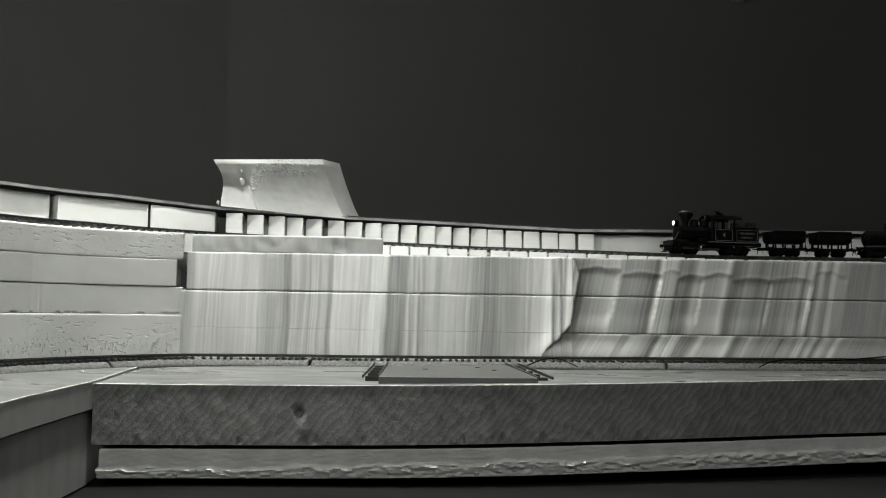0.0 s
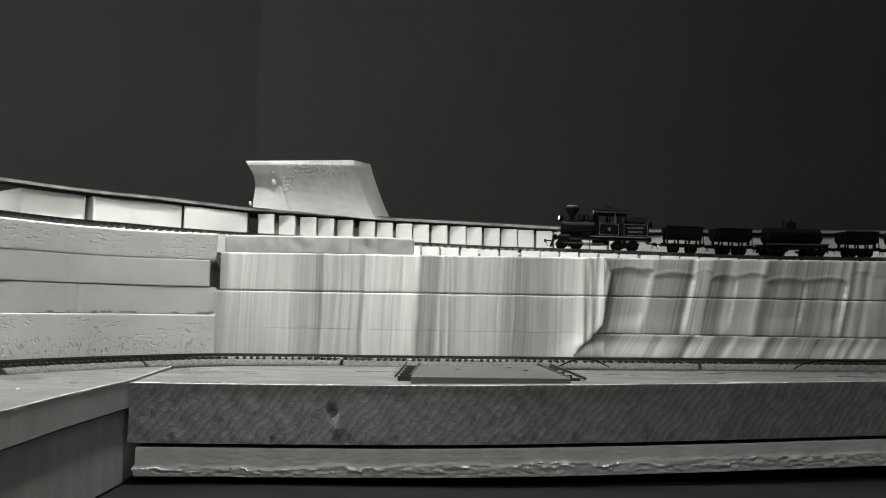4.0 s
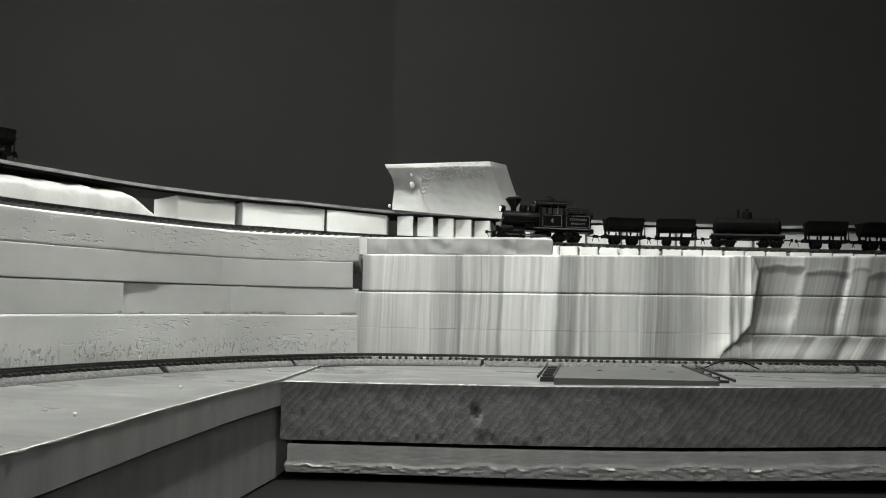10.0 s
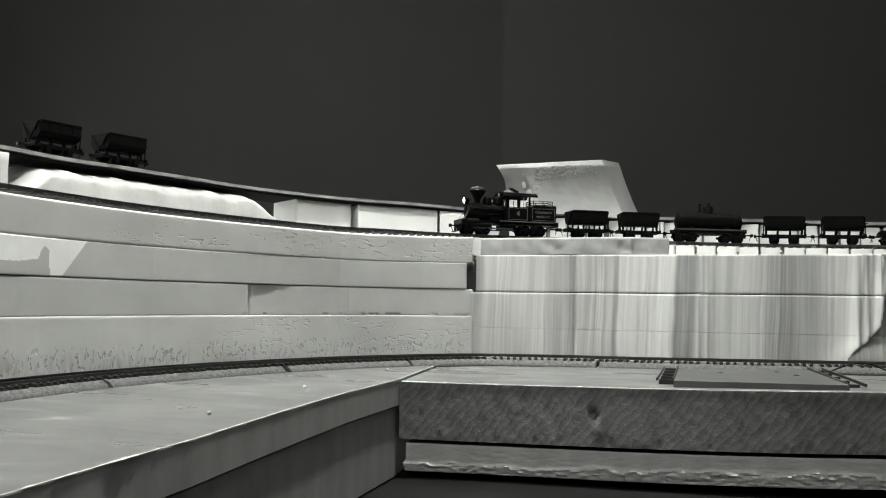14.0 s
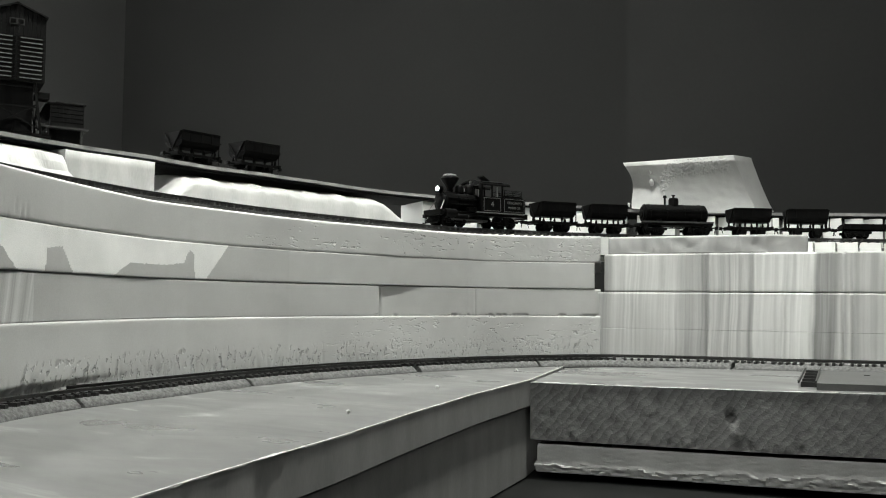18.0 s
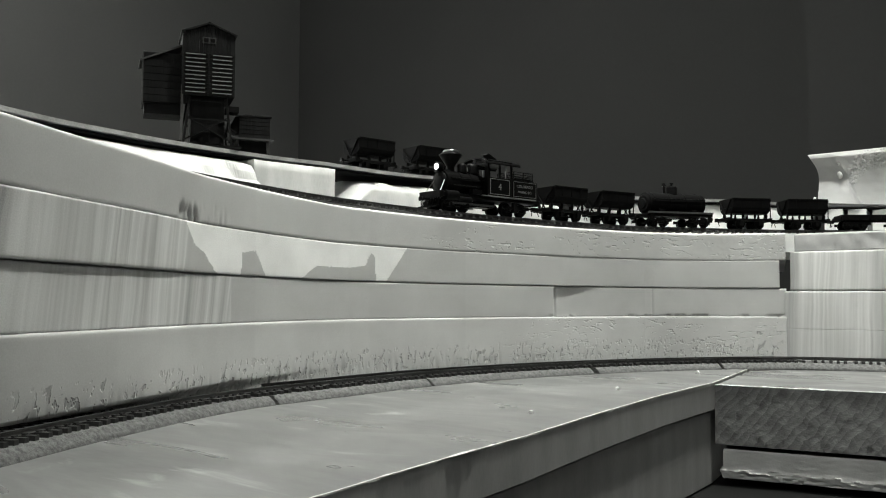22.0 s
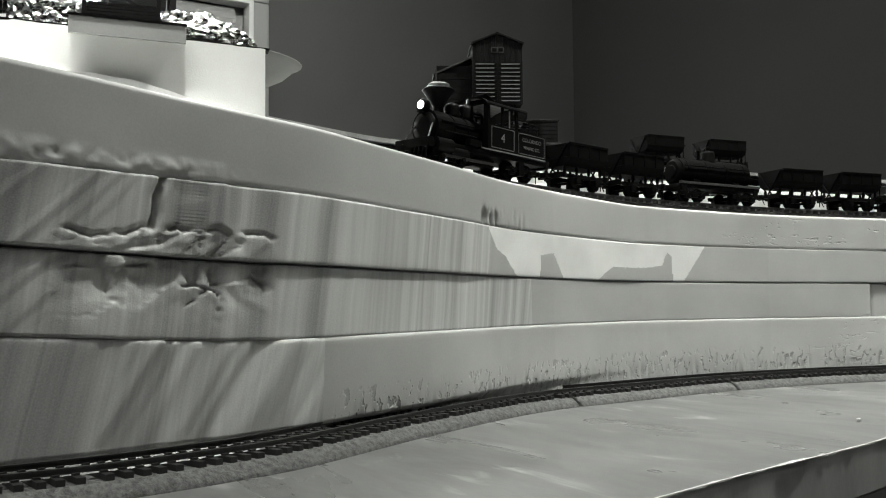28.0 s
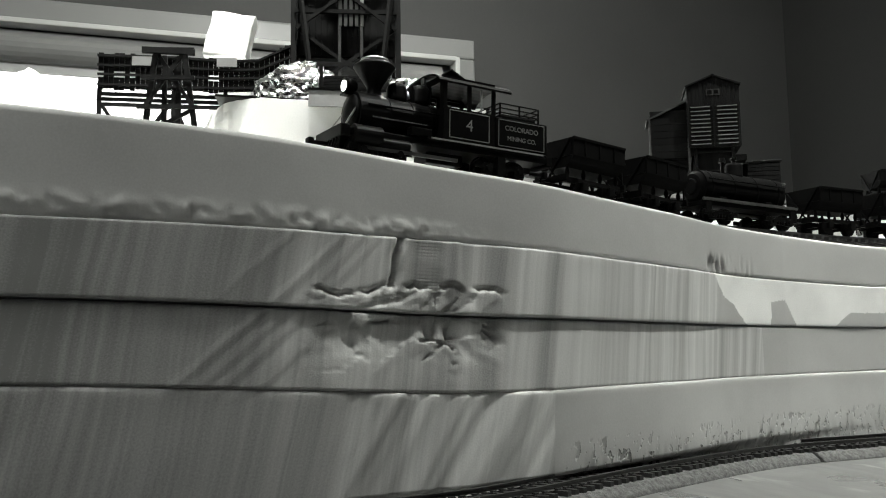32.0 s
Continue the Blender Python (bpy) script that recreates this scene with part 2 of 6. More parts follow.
M_TOPLAYER = translucent(chipped(material("foam_top_layer", 0.50, 0.55, spread=0.13, scale=14, bump=0.07, fine=1300), 2.10, 0.0, 0.0034), 0.55, 0.006)
M_LOWLAYER = translucent(chipped(material("foam_low_layer", 0.50, 0.55, spread=0.13, scale=14, bump=0.07, fine=1300), 2.02, 0.016, 0.0022), 0.3, 0.006)
M_WHITE = material("foam_white", 0.70, 0.6, spread=0.06, scale=25, bump=0.15, fine=1200)
def sawn(name, base):
    """Foam with slanting saw marks."""
    m = material(name, base, 0.65, spread=0.30, scale=1.6, bump=0.55, fine=14.0, coord="UV", stretch=(60, 60, 1))
    t = m.node_tree
    b = t.nodes["Principled BSDF"]
    tc = next(n for n in t.nodes if n.bl_idname == "ShaderNodeTexCoord")
    mp = t.nodes.new("ShaderNodeMapping")
    mp.inputs["Rotation"].default_value = (0, 0, radians(40))
    wv = t.nodes.new("ShaderNodeTexWave")
    wv.wave_profile = "SAW"
    wv.inputs["Scale"].default_value, wv.inputs["Distortion"].default_value = 56, 7.0
    wv.inputs["Detail"].default_value, wv.inputs["Detail Scale"].default_value = 4, 1.1
    t.links.new(tc.outputs["UV"], mp.inputs["Vector"])
    t.links.new(mp.outputs[0], wv.inputs["Vector"])
    mr = t.nodes.new("ShaderNodeMapRange")
    mr.inputs["To Min"].default_value, mr.inputs["To Max"].default_value = 0.72, 1.24
    t.links.new(wv.outputs["Fac"], mr.inputs["Value"])
    mm = t.nodes.new("ShaderNodeMix")
    mm.data_type, mm.blend_type = "RGBA", "MULTIPLY"
    mm.inputs["Factor"].default_value = 1
    old = b.inputs["Base Color"].links[0].from_socket
    t.links.new(old, mm.inputs["A"])
    t.links.new(mr.outputs[0], mm.inputs["B"])
    t.links.new(mm.outputs["Result"], b.inputs["Base Color"])
    bp = t.nodes.new("ShaderNodeBump")
    bp.inputs["Strength"].default_value, bp.inputs["Distance"].default_value = 0.7, 0.0012
    t.links.new(wv.outputs["Fac"], bp.inputs["Height"])
    t.links.new(b.inputs["Normal"].links[0].from_socket, bp.inputs["Normal"])
    t.links.new(bp.outputs[0], b.inputs["Normal"])
    return m


M_SAW = sawn("foam_sawn", 0.125)
M_UNDER = material("foam_under", 0.50, 0.6, spread=0.14, scale=60, bump=0.3, fine=900)
# one foam, but cut edge and top are each coloured for their light
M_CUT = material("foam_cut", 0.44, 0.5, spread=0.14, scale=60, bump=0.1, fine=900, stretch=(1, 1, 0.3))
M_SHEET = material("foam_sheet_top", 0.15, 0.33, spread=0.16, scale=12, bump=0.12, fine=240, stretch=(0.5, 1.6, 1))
M_CORK = material("roadbed_foam", 0.10, 0.85, spread=0.55, scale=420, bump=0.9, fine=1500)
M_BLACK = material("black_plastic", 0.003, 0.42, spread=0.3, scale=60, bump=0.05, spec=0.05)
M_TIE = material("tie_plastic", 0.014, 0.55, spread=0.3, scale=200, bump=0.2)
M_RAIL = material("nickel_rail", 0.10, 0.42, metal=1.0, spread=0.2, scale=80, bump=0.03)
M_DARKWOOD = material("stained_wood", 0.0045, 0.8, spread=0.6, scale=60, bump=0.5, fine=500, stretch=(1, 1, 0.12), island=0.3, spec=0.1)
M_PALEWOOD = material("bare_wood", 0.30, 0.7, spread=0.3, scale=60, bump=0.3)
M_OLDWOOD = material("weathered_wood", 0.038, 0.75, spread=0.5, scale=80, bump=0.3, spec=0.15)
M_BOARD = material("thin_board", 0.22, 0.7, spread=0.4, scale=50, bump=0.3)
M_CAR = material("car_paint", 0.0035, 0.65, spread=0.3, scale=120, bump=0.15, spec=0.03)
M_LINE = material("lining_paint", 0.14, 0.5, spread=0.05)
M_CHROME = material("bright_metal", 0.35, 0.3, metal=1.0, spread=0.1)
M_LAMPGLOW = glowing("headlamp_lens", 6.0)
M_FOIL = material("crumpled_foil", 0.42, 0.18, metal=1.0, spread=0.15, scale=160, bump=1.0, fine=420)
M_WALL = material("painted_wall", 0.042, 0.7, spread=0.06, scale=3, bump=0.08, fine=160, spec=0.08)
# same wall, coloured paler to put in the light near the window
M_WALL_LIT = material("painted_wall_lit", 0.085, 0.7, spread=0.06, scale=3, bump=0.08, fine=160, spec=0.08)
M_TRIM = material("trim_paint", 0.26, 0.4, spread=0.04, scale=6)
M_CEIL = material("ceiling_paint", 0.6, 0.8, spread=0.04, scale=4)
M_FLOOR = material("floor_boards", 0.12, 0.5, spread=0.3, scale=6)
M_TABLE = material("table_top", 0.009, 0.5, spread=0.5, scale=1.5, bump=0.1, fine=40, stretch=(1, 14, 1), spec=0.2)
def scuffed(m):
    """Faint pale scuffs and uneven gloss on a smooth sheet."""
    t = m.node_tree
    b = t.nodes["Principled BSDF"]
    tc = next(n for n in t.nodes if n.bl_idname == "ShaderNodeTexCoord")
    for (sx, sy, lo, hi), target in (((18, 60, 0.60, 0.72), "Base Color"), ((9, 22, 0.3, 0.7), "Roughness")):
        mp, n, r = t.nodes.new("ShaderNodeMapping"), t.nodes.new("ShaderNodeTexNoise"), t.nodes.new("ShaderNodeMapRange")
        mp.inputs["Scale"].default_value, mp.inputs["Rotation"].default_value = (sx, sy, 1), (0, 0, 0.5)
        n.inputs["Scale"].default_value, n.inputs["Detail"].default_value, n.inputs["Distortion"].default_value = 1, 5, 0.8
        r.inputs["From Min"].default_value, r.inputs["From Max"].default_value = lo, hi
        t.links.new(tc.outputs["Object"], mp.inputs[0])
        t.links.new(mp.outputs[0], n.inputs["Vector"])
        t.links.new(n.outputs["Fac"], r.inputs["Value"])
        if target == "Base Color":
            mm = t.nodes.new("ShaderNodeMix")
            mm.data_type = "RGBA"
            mm.inputs["B"].default_value = grey(0.30)
            t.links.new(r.outputs[0], mm.inputs["Factor"])
            t.links.new(b.inputs["Base Color"].links[0].from_socket, mm.inputs["A"])
            t.links.new(mm.outputs["Result"], b.inputs["Base Color"])
        else:
            r.inputs["To Min"].default_value, r.inputs["To Max"].default_value = 0.22, 0.5
            t.links.new(r.outputs[0], b.inputs["Roughness"])


scuffed(M_SHEET)
M_PLATE = material("plate_card", 0.09, 0.45, spread=0.2, scale=25)
M_CARD = material("grey_card", 0.17, 0.6, spread=0.1, scale=30)
M_WALL_GLOW = glowing("wall_spot_glow", 0.6)


# ---- small builders ----
def mesh_of(bm, name, mat, smooth=False):
    me = bpy.data.meshes.new(name)
    bm.normal_update()
    bm.to_mesh(me)
    bm.free()
    me.materials.append(mat)
    if smooth:
        me.polygons.foreach_set("use_smooth", [True] * len(me.polygons))
    return me


def thing(name, label, category, m=None, group="", kind=""):
    ob = new(name)
    ob.empty_display_size = 0.02
    if m is not None:
        ob.matrix_basis = m
    return tagged(ob, label, category, group, kind)


def part(name, bm, mat, parent, label="", smooth=False):
    ob = new(name, bm if isinstance(bm, bpy.types.Mesh) else mesh_of(bm, name, mat, smooth))
    ob.parent = parent
    return tagged(ob, label)


def solo(name, bm, mat, label, category, group="", kind="", smooth=False, m=None):
    ob = new(name, mesh_of(bm, name, mat, smooth))
    if m is not None:
        ob.matrix_basis = m
    return tagged(ob, label, category, group, kind)


def box(bm, sx, sy, sz, m, bevel=0.0):
    r = bmesh.ops.create_cube(bm, size=1, matrix=m @ Matrix.Diagonal((sx, sy, sz, 1)))
    if bevel:
        es = list({e for v in r["verts"] for e in v.link_edges})
        bmesh.ops.bevel(bm, geom=es, offset=bevel, segments=2, affect="EDGES", profile=0.6)
    return bm


def cyl(bm, r1, r2, h, m, seg=20):
    bmesh.ops.create_cone(bm, cap_ends=True, segments=seg, radius1=r1, radius2=r2, depth=h, matrix=m)
    return bm


def B(sx, sy, sz, x=0, y=0, z=0, rx=0, ry=0, rz=0, bevel=0.0):
    return box(bmesh.new(), sx, sy, sz, pose(x, y, z, rx, ry, rz), bevel)


def Cx(r, h, x=0, y=0, z=0, rx=0, ry=0, rz=0, r2=None, seg=20):
    return cyl(bmesh.new(), r, r if r2 is None else r2, h, pose(x, y, z, rx, ry, rz), seg)


def beam(bm, a, b, w, d=None):
    """A square bar from a to b."""
    a, b = Vector(a), Vector(b)
    m = Matrix.Translation((a + b) / 2) @ (b - a).to_track_quat("Z", "Y").to_matrix().to_4x4()
    return box(bm, w, d or w, (b - a).length, m)


def lathe(rows, seg=28, caps=True):
    """Rows of (radius, z) turned about z."""
    bm = bmesh.new()
    rings = [[bm.verts.new((r * math.cos(a), r * math.sin(a), z)) for a in [2 * math.pi * k / seg for k in range(seg)]] for r, z in rows]
    for lo, hi in zip(rings, rings[1:]):
        for k in range(seg):
            bm.faces.new((lo[k], lo[(k + 1) % seg], hi[(k + 1) % seg], hi[k]))
    if caps:
        bm.faces.new(rings[0][::-1])
        bm.faces.new(rings[-1])
    return bm


def spline(points, step):
    """A smooth line through the points, sampled at even steps; returns places and lengths."""
    p = np.array(points, float)
    q = np.vstack([2 * p[0] - p[1], p, 2 * p[-1] - p[-2]])
    out = []
    for i in range(1, len(q) - 2):
        a, b, c, d = q[i - 1 : i + 3]
        for u in np.arange(24) / 24:
            out.append(0.5 * (2 * b + (c - a) * u + (2 * a - 5 * b + 4 * c - d) * u * u + (3 * b - a - 3 * c + d) * u**3))
    out = np.vstack(out + [p[-1]])
    length = np.r_[0, np.cumsum(np.linalg.norm(np.diff(out, axis=0), axis=1))]
    s = np.arange(0, length[-1], step)
    return np.column_stack([np.interp(s, length, out[:, k]) for k in range(p.shape[1])]), s


def sides(c):
    """Unit vectors to the right of the way along the line."""
    t = np.gradient(c[:, :2], axis=0)
    t /= np.linalg.norm(t, axis=1)[:, None]
    return np.column_stack([t[:, 1], -t[:, 0]])


def sweep(name, c, s, profile, mat, label="", category="", kind="", group="", relief=None, smooth=True, parent=None, height=None, caps=True, lean=None):
    """Draws a closed profile of (offset to the right, z) along a line. relief(s, u, z, x, y): how far the face stands out."""
    n = sides(c)
    k = len(profile)
    verts, uvs = [], []
    for i in range(len(c)):
        for j, (o, z) in enumerate(profile):
            zz = z + (height[i] if height is not None else 0)
            d = relief(s[i], j, zz, c[i, 0], c[i, 1]) if relief else 0.0
            verts.append((c[i, 0] + n[i, 0] * (o - d), c[i, 1] + n[i, 1] * (o - d), zz))
            uvs.append((s[i] + (lean(s[i]) * zz if lean else 0.0), zz))
    faces = [(i * k + j, (i + 1) * k + j, (i + 1) * k + (j + 1) % k, i * k + (j + 1) % k) for i in range(len(c) - 1) for j in range(k)]
    if caps:
        faces += [tuple(range(k)), tuple(range((len(c) - 1) * k, len(c) * k))[::-1]]
    me = bpy.data.meshes.new(name)
    me.from_pydata(verts, [], faces)
    bm = bmesh.new()
    bm.from_mesh(me)
    bmesh.ops.recalc_face_normals(bm, faces=bm.faces)
    bm.to_mesh(me)
    bm.free()
    uv = me.uv_layers.new(name="along")
    flat = np.array(uvs, float)[np.array([l.vertex_index for l in me.loops])]
    uv.data.foreach_set("uv", flat.ravel())
    me.materials.append(mat)
    if smooth:
        me.polygons.foreach_set("use_smooth", [len(p.vertices) == 4 for p in me.polygons])
    ob = new(name, me)
    if parent is not None:
        ob.parent = parent
    return tagged(ob, label, category, group, kind)


def step01(a, b, x):
    u = min(1.0, max(0.0, (x - a) / (b - a)))
    return u * u * (3 - 2 * u)


def wob(x, y=0.0, z=0.0):
    return noise.noise((x, y, z))


# ---- plan ----
TRACK = [(1.5, 1.09), (0.9, 1.0), (0.6, 0.96), (0.29, 0.916), (0.046, 0.881), (-0.045, 0.870), (-0.135, 0.857), (-0.225, 0.835), (-0.3, 0.796), (-0.345, 0.745),
         (-0.366, 0.69), (-0.385, 0.6), (-0.398, 0.497), (-0.396, 0.4), (-0.385, 0.315), (-0.35, 0.196), (-0.307, 0.117), (-0.281, 0.069), (-0.255, 0.021),
         (-0.238, -0.028), (-0.215, -0.10), (-0.205, -0.2), (-0.21, -0.3), (-0.23, -0.5)]
TC, TS = spline(TRACK, 0.002)
TN = sides(TC)
S0 = 0.604  # the length before the point x = 0.9


def rail_top(s):
    return float(np.interp(s - S0, [0, 0.6, 0.64, 0.75, 0.86, 0.95, 1.03, 1.13, 1.25, 3], [0.1185, 0.1185, 0.1195, 0.122, 0.1238, 0.1272, 0.1305, 0.1342, 0.1385, 0.139]))


# how far the cliff line lies along each bearing from where the camera stands (degrees from +y towards -x)
BEARING = [-15, -5, 5, 13, 18, 22, 26, 31, 36, 42, 48, 55, 63, 72, 82, 92, 102, 112]
REACH = [1.174, 1.126, 1.134, 1.093, 1.048, 1.013, 0.983, 0.950, 0.949, 0.952, 0.967, 0.973, 1.005, 1.051, 1.086, 1.107, 1.119, 1.129]
STAND = [0, 25, 50, 70, 90], [0.166, 0.151, 0.140, 0.1305, 0.129], [-0.079, -0.087, -0.095, -0.105, -0.115]
EYE_Z = 0.0600


def settled(x, y, z):
    """A place of the cliff's plan at its true distance, and the scale there."""
    b = math.degrees(math.atan2(0.15 - x, y + 0.09))
    f, cx, cy = float(np.interp(b, BEARING, REACH)), float(np.interp(b, STAND[0], STAND[1])), float(np.interp(b, STAND[0], STAND[2]))
    return Vector((cx + (x - cx) * f, cy + (y - cy) * f, EYE_Z + (z - EYE_Z) * f)), f


def settle(ob, sized=True):
    """Puts a thing of the cliff with its parts at its true distance."""
    plain = lambda o: all(abs(a - b) < 1e-6 for r, q in zip(o.matrix_basis, Matrix()) for a, b in zip(r, q))
    if not plain(ob):
        p, f = settled(*ob.matrix_basis.translation)
        ob.matrix_basis = Matrix.Translation(p) @ ob.matrix_basis.to_3x3().to_4x4() @ Matrix.Scale(f if sized else 1.0, 4)
        return ob
    if ob.type == "MESH":
        for v in ob.data.vertices:
            low = v.co.z < 0.001
            v.co = settled(*v.co)[0]
            if low:
                v.co.z = 0.0
    for c in ob.children:
        settle(c)
    return ob


RAIL_LINE = [settled(x, y, rail_top(q))[0] for (x, y), q in zip(TC, TS)]
TL = np.r_[0, np.cumsum([(q - p).length for p, q in zip(RAIL_LINE, RAIL_LINE[1:])])]
RAIL_XYZ = np.array(RAIL_LINE)


def on_track(q):
    return Vector([float(np.interp(q, TL, RAIL_XYZ[:, k])) for k in range(3)])


def track_pose(q, half):
    """The pose of a vehicle whose bogies stand half before and behind the length q along the rails; its x points ahead."""
    a, b = on_track(q + half), on_track(q - half)
    ahead = (a - b).normalized()
    left = Vector((0, 0, 1)).cross(ahead).normalized()
    up = ahead.cross(left)
    m = Matrix((ahead, left, up)).transposed().to_4x4()
    m.translation = (a + b) / 2
    return m


FACE = lambda x: 0.84 + 0.14 * x  # the front of the block by the straight


# ---- the room ----
def room():
    F, C_ = -1.05, 1.12
    solo("floor", B(7.2, 7.2, 0.1, 0.9, 0.5, F - 0.05), M_FLOOR, "dark boarded floor", "floor", kind="structure")
    solo("ceiling", B(7.2, 7.2, 0.1, 0.9, 0.5, C_ + 0.05), M_CEIL, "plain pale ceiling", "ceiling", kind="structure")
    slant = pose(-0.484, 1.55, 0, 0, 0, 10)  # runs back a little towards the far end
    bm = bmesh.new()
    box(bm, 5.2, 0.1, C_ - F, slant @ pose(2.6, 0.05, (C_ + F) / 2))
    solo("wall_back", bm, M_WALL, "plain dark grey painted wall", "wall", kind="structure")
    bm = bmesh.new()
    box(bm, 1.85, 0.1, C_ - F, pose(-2.0, 1.61, 0, 0, 0, 9) @ pose(0.865, 0.05, (C_ + F) / 2))
    solo("wall_alcove", bm, M_WALL, "plain dark grey painted wall", "wall", kind="structure")
    solo("wall_right", B(0.1, 7.2, C_ - F, 4.4, 0.5, (C_ + F) / 2), M_WALL, "plain dark grey painted wall", "wall", kind="structure")
    solo("wall_front", B(7.2, 0.1, C_ - F, 0.9, -3.0, (C_ + F) / 2), M_WALL, "plain dark grey painted wall", "wall", kind="structure")
    # left wall with a wide window
    X, y0, y1, z0, z1 = -2.05, -1.05, 0.61, -0.05, 0.79
    bm = bmesh.new()
    box(bm, 0.1, 1.0, C_ - F, pose(X, (y1 + 1.7) / 2, (C_ + F) / 2) @ Matrix.Diagonal((1, 1.7 - y1, 1, 1)))
    box(bm, 0.1, 1.0, C_ - F, pose(X, (y0 - 3.0) / 2, (C_ + F) / 2) @ Matrix.Diagonal((1, y0 + 3.0, 1, 1)))
    box(bm, 0.1, y1 - y0, C_ - z1, pose(X, (y0 + y1) / 2, (C_ + z1) / 2))
    box(bm, 0.1, y1 - y0, z0 - F, pose(X, (y0 + y1) / 2, (z0 + F) / 2))
    solo("wall_left", bm, M_WALL_LIT, "painted wall with a wide window, coloured paler for its light", "wall", kind="structure")
    w = thing("window_1", "wide white-trimmed window with its blind rolled up", "window", kind="structure")
    xc = X + 0.062
    part("casing", B(0.03, y1 - y0 + 0.1, 0.05, xc, (y0 + y1) / 2, z1 + 0.025, bevel=0.006), M_TRIM, w)
    part("casing", B(0.03, 0.05, z1 - z0, xc, y1 + 0.025, (z0 + z1) / 2, bevel=0.006), M_TRIM, w)
    part("casing", B(0.03, 0.05, z1 - z0, xc, y0 - 0.025, (z0 + z1) / 2, bevel=0.006), M_TRIM, w)
    for y in (y1 + 0.002, y0 - 0.002):
        part("bead", B(0.045, 0.012, z1 - z0, xc + 0.002, y, (z0 + z1) / 2, bevel=0.003), M_CEIL, w, "pale inner bead")
    part("bead", B(0.045, y1 - y0, 0.012, xc + 0.002, (y0 + y1) / 2, z1 - 0.004, bevel=0.003), M_CEIL, w, "pale inner bead")
    part("window_sill", B(0.08, y1 - y0 + 0.24, 0.03, X + 0.08, (y0 + y1) / 2, z0 - 0.015, bevel=0.005), M_TRIM, w)
    for z, h in ((z1 - 0.02, 0.04), (z0 + 0.02, 0.04)):
        part("frame", B(0.05, y1 - y0, h, X, (y0 + y1) / 2, z), M_TRIM, w)
    for y in (y0 + 0.02, (y0 + y1) / 2 - 0.35, (y0 + y1) / 2 + 0.35, y1 - 0.02):
        part("frame", B(0.05, 0.04, z1 - z0 - 0.08, X, y, (z0 + z1) / 2), M_TRIM, w)
    part("blind_roll", Cx(0.035, y1 - y0 - 0.06, X + 0.03, (y0 + y1) / 2, z1 - 0.045, 90), M_TRIM, w, "rolled-up pale blind")
    part("blind_panel", B(0.008, y1 - y0 - 0.06, 0.05, X + 0.02, (y0 + y1) / 2, z1 - 0.075), M_CEIL, w, "grey blind fabric")
    part("pane", B(0.006, y1 - y0 - 0.08, z1 - z0 - 0.08, X - 0.01, (y0 + y1) / 2, (z0 + z1) / 2), pane_glass(), w).visible_shadow = False
    solo("backdrop", B(0.02, 5, 4, -4.5, -0.3, 0.4), glowing("outdoor_light", 3.0), "overcast daylight outside the window", "backdrop", kind="structure")
    for eye, aim, _, _ in SPOTS:
        lamp = thing("ceiling_spot", "small round ceiling spotlight, lit", "lamp", pose(*eye), group="ceiling spotlights")
        part("shade", lathe([(0.046, 0.0), (0.046, 0.035), (0.030, 0.058), (0.028, 0.056), (0.042, 0.034), (0.042, 0.0)], caps=False), M_BLACK, lamp, smooth=True)
        part("cap", Cx(0.031, 0.004, 0, 0, C_ - eye[2] - 0.002), M_BLACK, lamp)
    panel = thing("ceiling_light", "pale panel frame added for the unseen fill light", "lamp", pose(0.22, -0.72, C_ - 0.02))
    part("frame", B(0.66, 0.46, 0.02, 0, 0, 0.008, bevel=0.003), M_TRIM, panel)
    bulb = thing("ceiling_bulb", "pale ceiling socket added for the unseen fill bulb", "lamp", pose(FILL_BULB[0], FILL_BULB[1], C_))
    part("socket", Cx(0.03, 0.05, 0, 0, -0.025), M_TRIM, bulb)
    # glowing puck stands in for a soft bright spot on the wall
    puck = thing("wall_lamp", "small glowing puck standing in for a bright spot on the wall", "lamp", pose(0.4637, 1.717, 0.681, 0, 0, 10))
    part("base", Cx(0.03, 0.012, 0, -0.006, 0, 90), M_TRIM, puck)
    part("diffuser", lathe([(0.026, 0.0), (0.024, 0.010), (0.012, 0.016)]), M_WALL_GLOW, puck, "glowing face of the stand-in spot", True).matrix_basis = pose(0, -0.012, 0, 90)


def pane_glass():
    m = bpy.data.materials.new("window_glass")
    m.use_nodes = True
    b = m.node_tree.nodes["Principled BSDF"]
    b.inputs["Transmission Weight"].default_value, b.inputs["Roughness"].default_value, b.inputs["IOR"].default_value = 1, 0, 1.1
    return m


# ---- the foam landscape ----
BASE_L = 0.002


def edge_line():
    """The front edge of the curved layers: the track's line moved towards the room's middle."""
    keep = (TS >= S0 + 1.140) & (TS < S0 + 2.75)
    s = TS[keep]
    d = np.interp(s - S0, [1.1, 1.7, 1.9, 2.1, 2.8], [0.030, 0.030, 0.038, 0.042, 0.045])
    return (TC[keep] - TN[keep] * d[:, None]), s


def squash(s):
    return float(np.interp(s - S0, [1.15, 1.3, 1.5, 1.72, 1.85, 2.0, 2.1, 3], [0.965, 0.97, 0.962, 0.95, 0.985, 1.0, 1.01, 1.01]))


def streaks(s, z, seed, amp, lean=0.0):
    q = s + lean * z
    return amp * (wob(q * 70, seed, z * 3) + 0.6 * wob(q * 190, seed + 3, z * 4) + 1.6 * max(0, wob(q * 28, seed + 7, z * 2)) - 0.3)


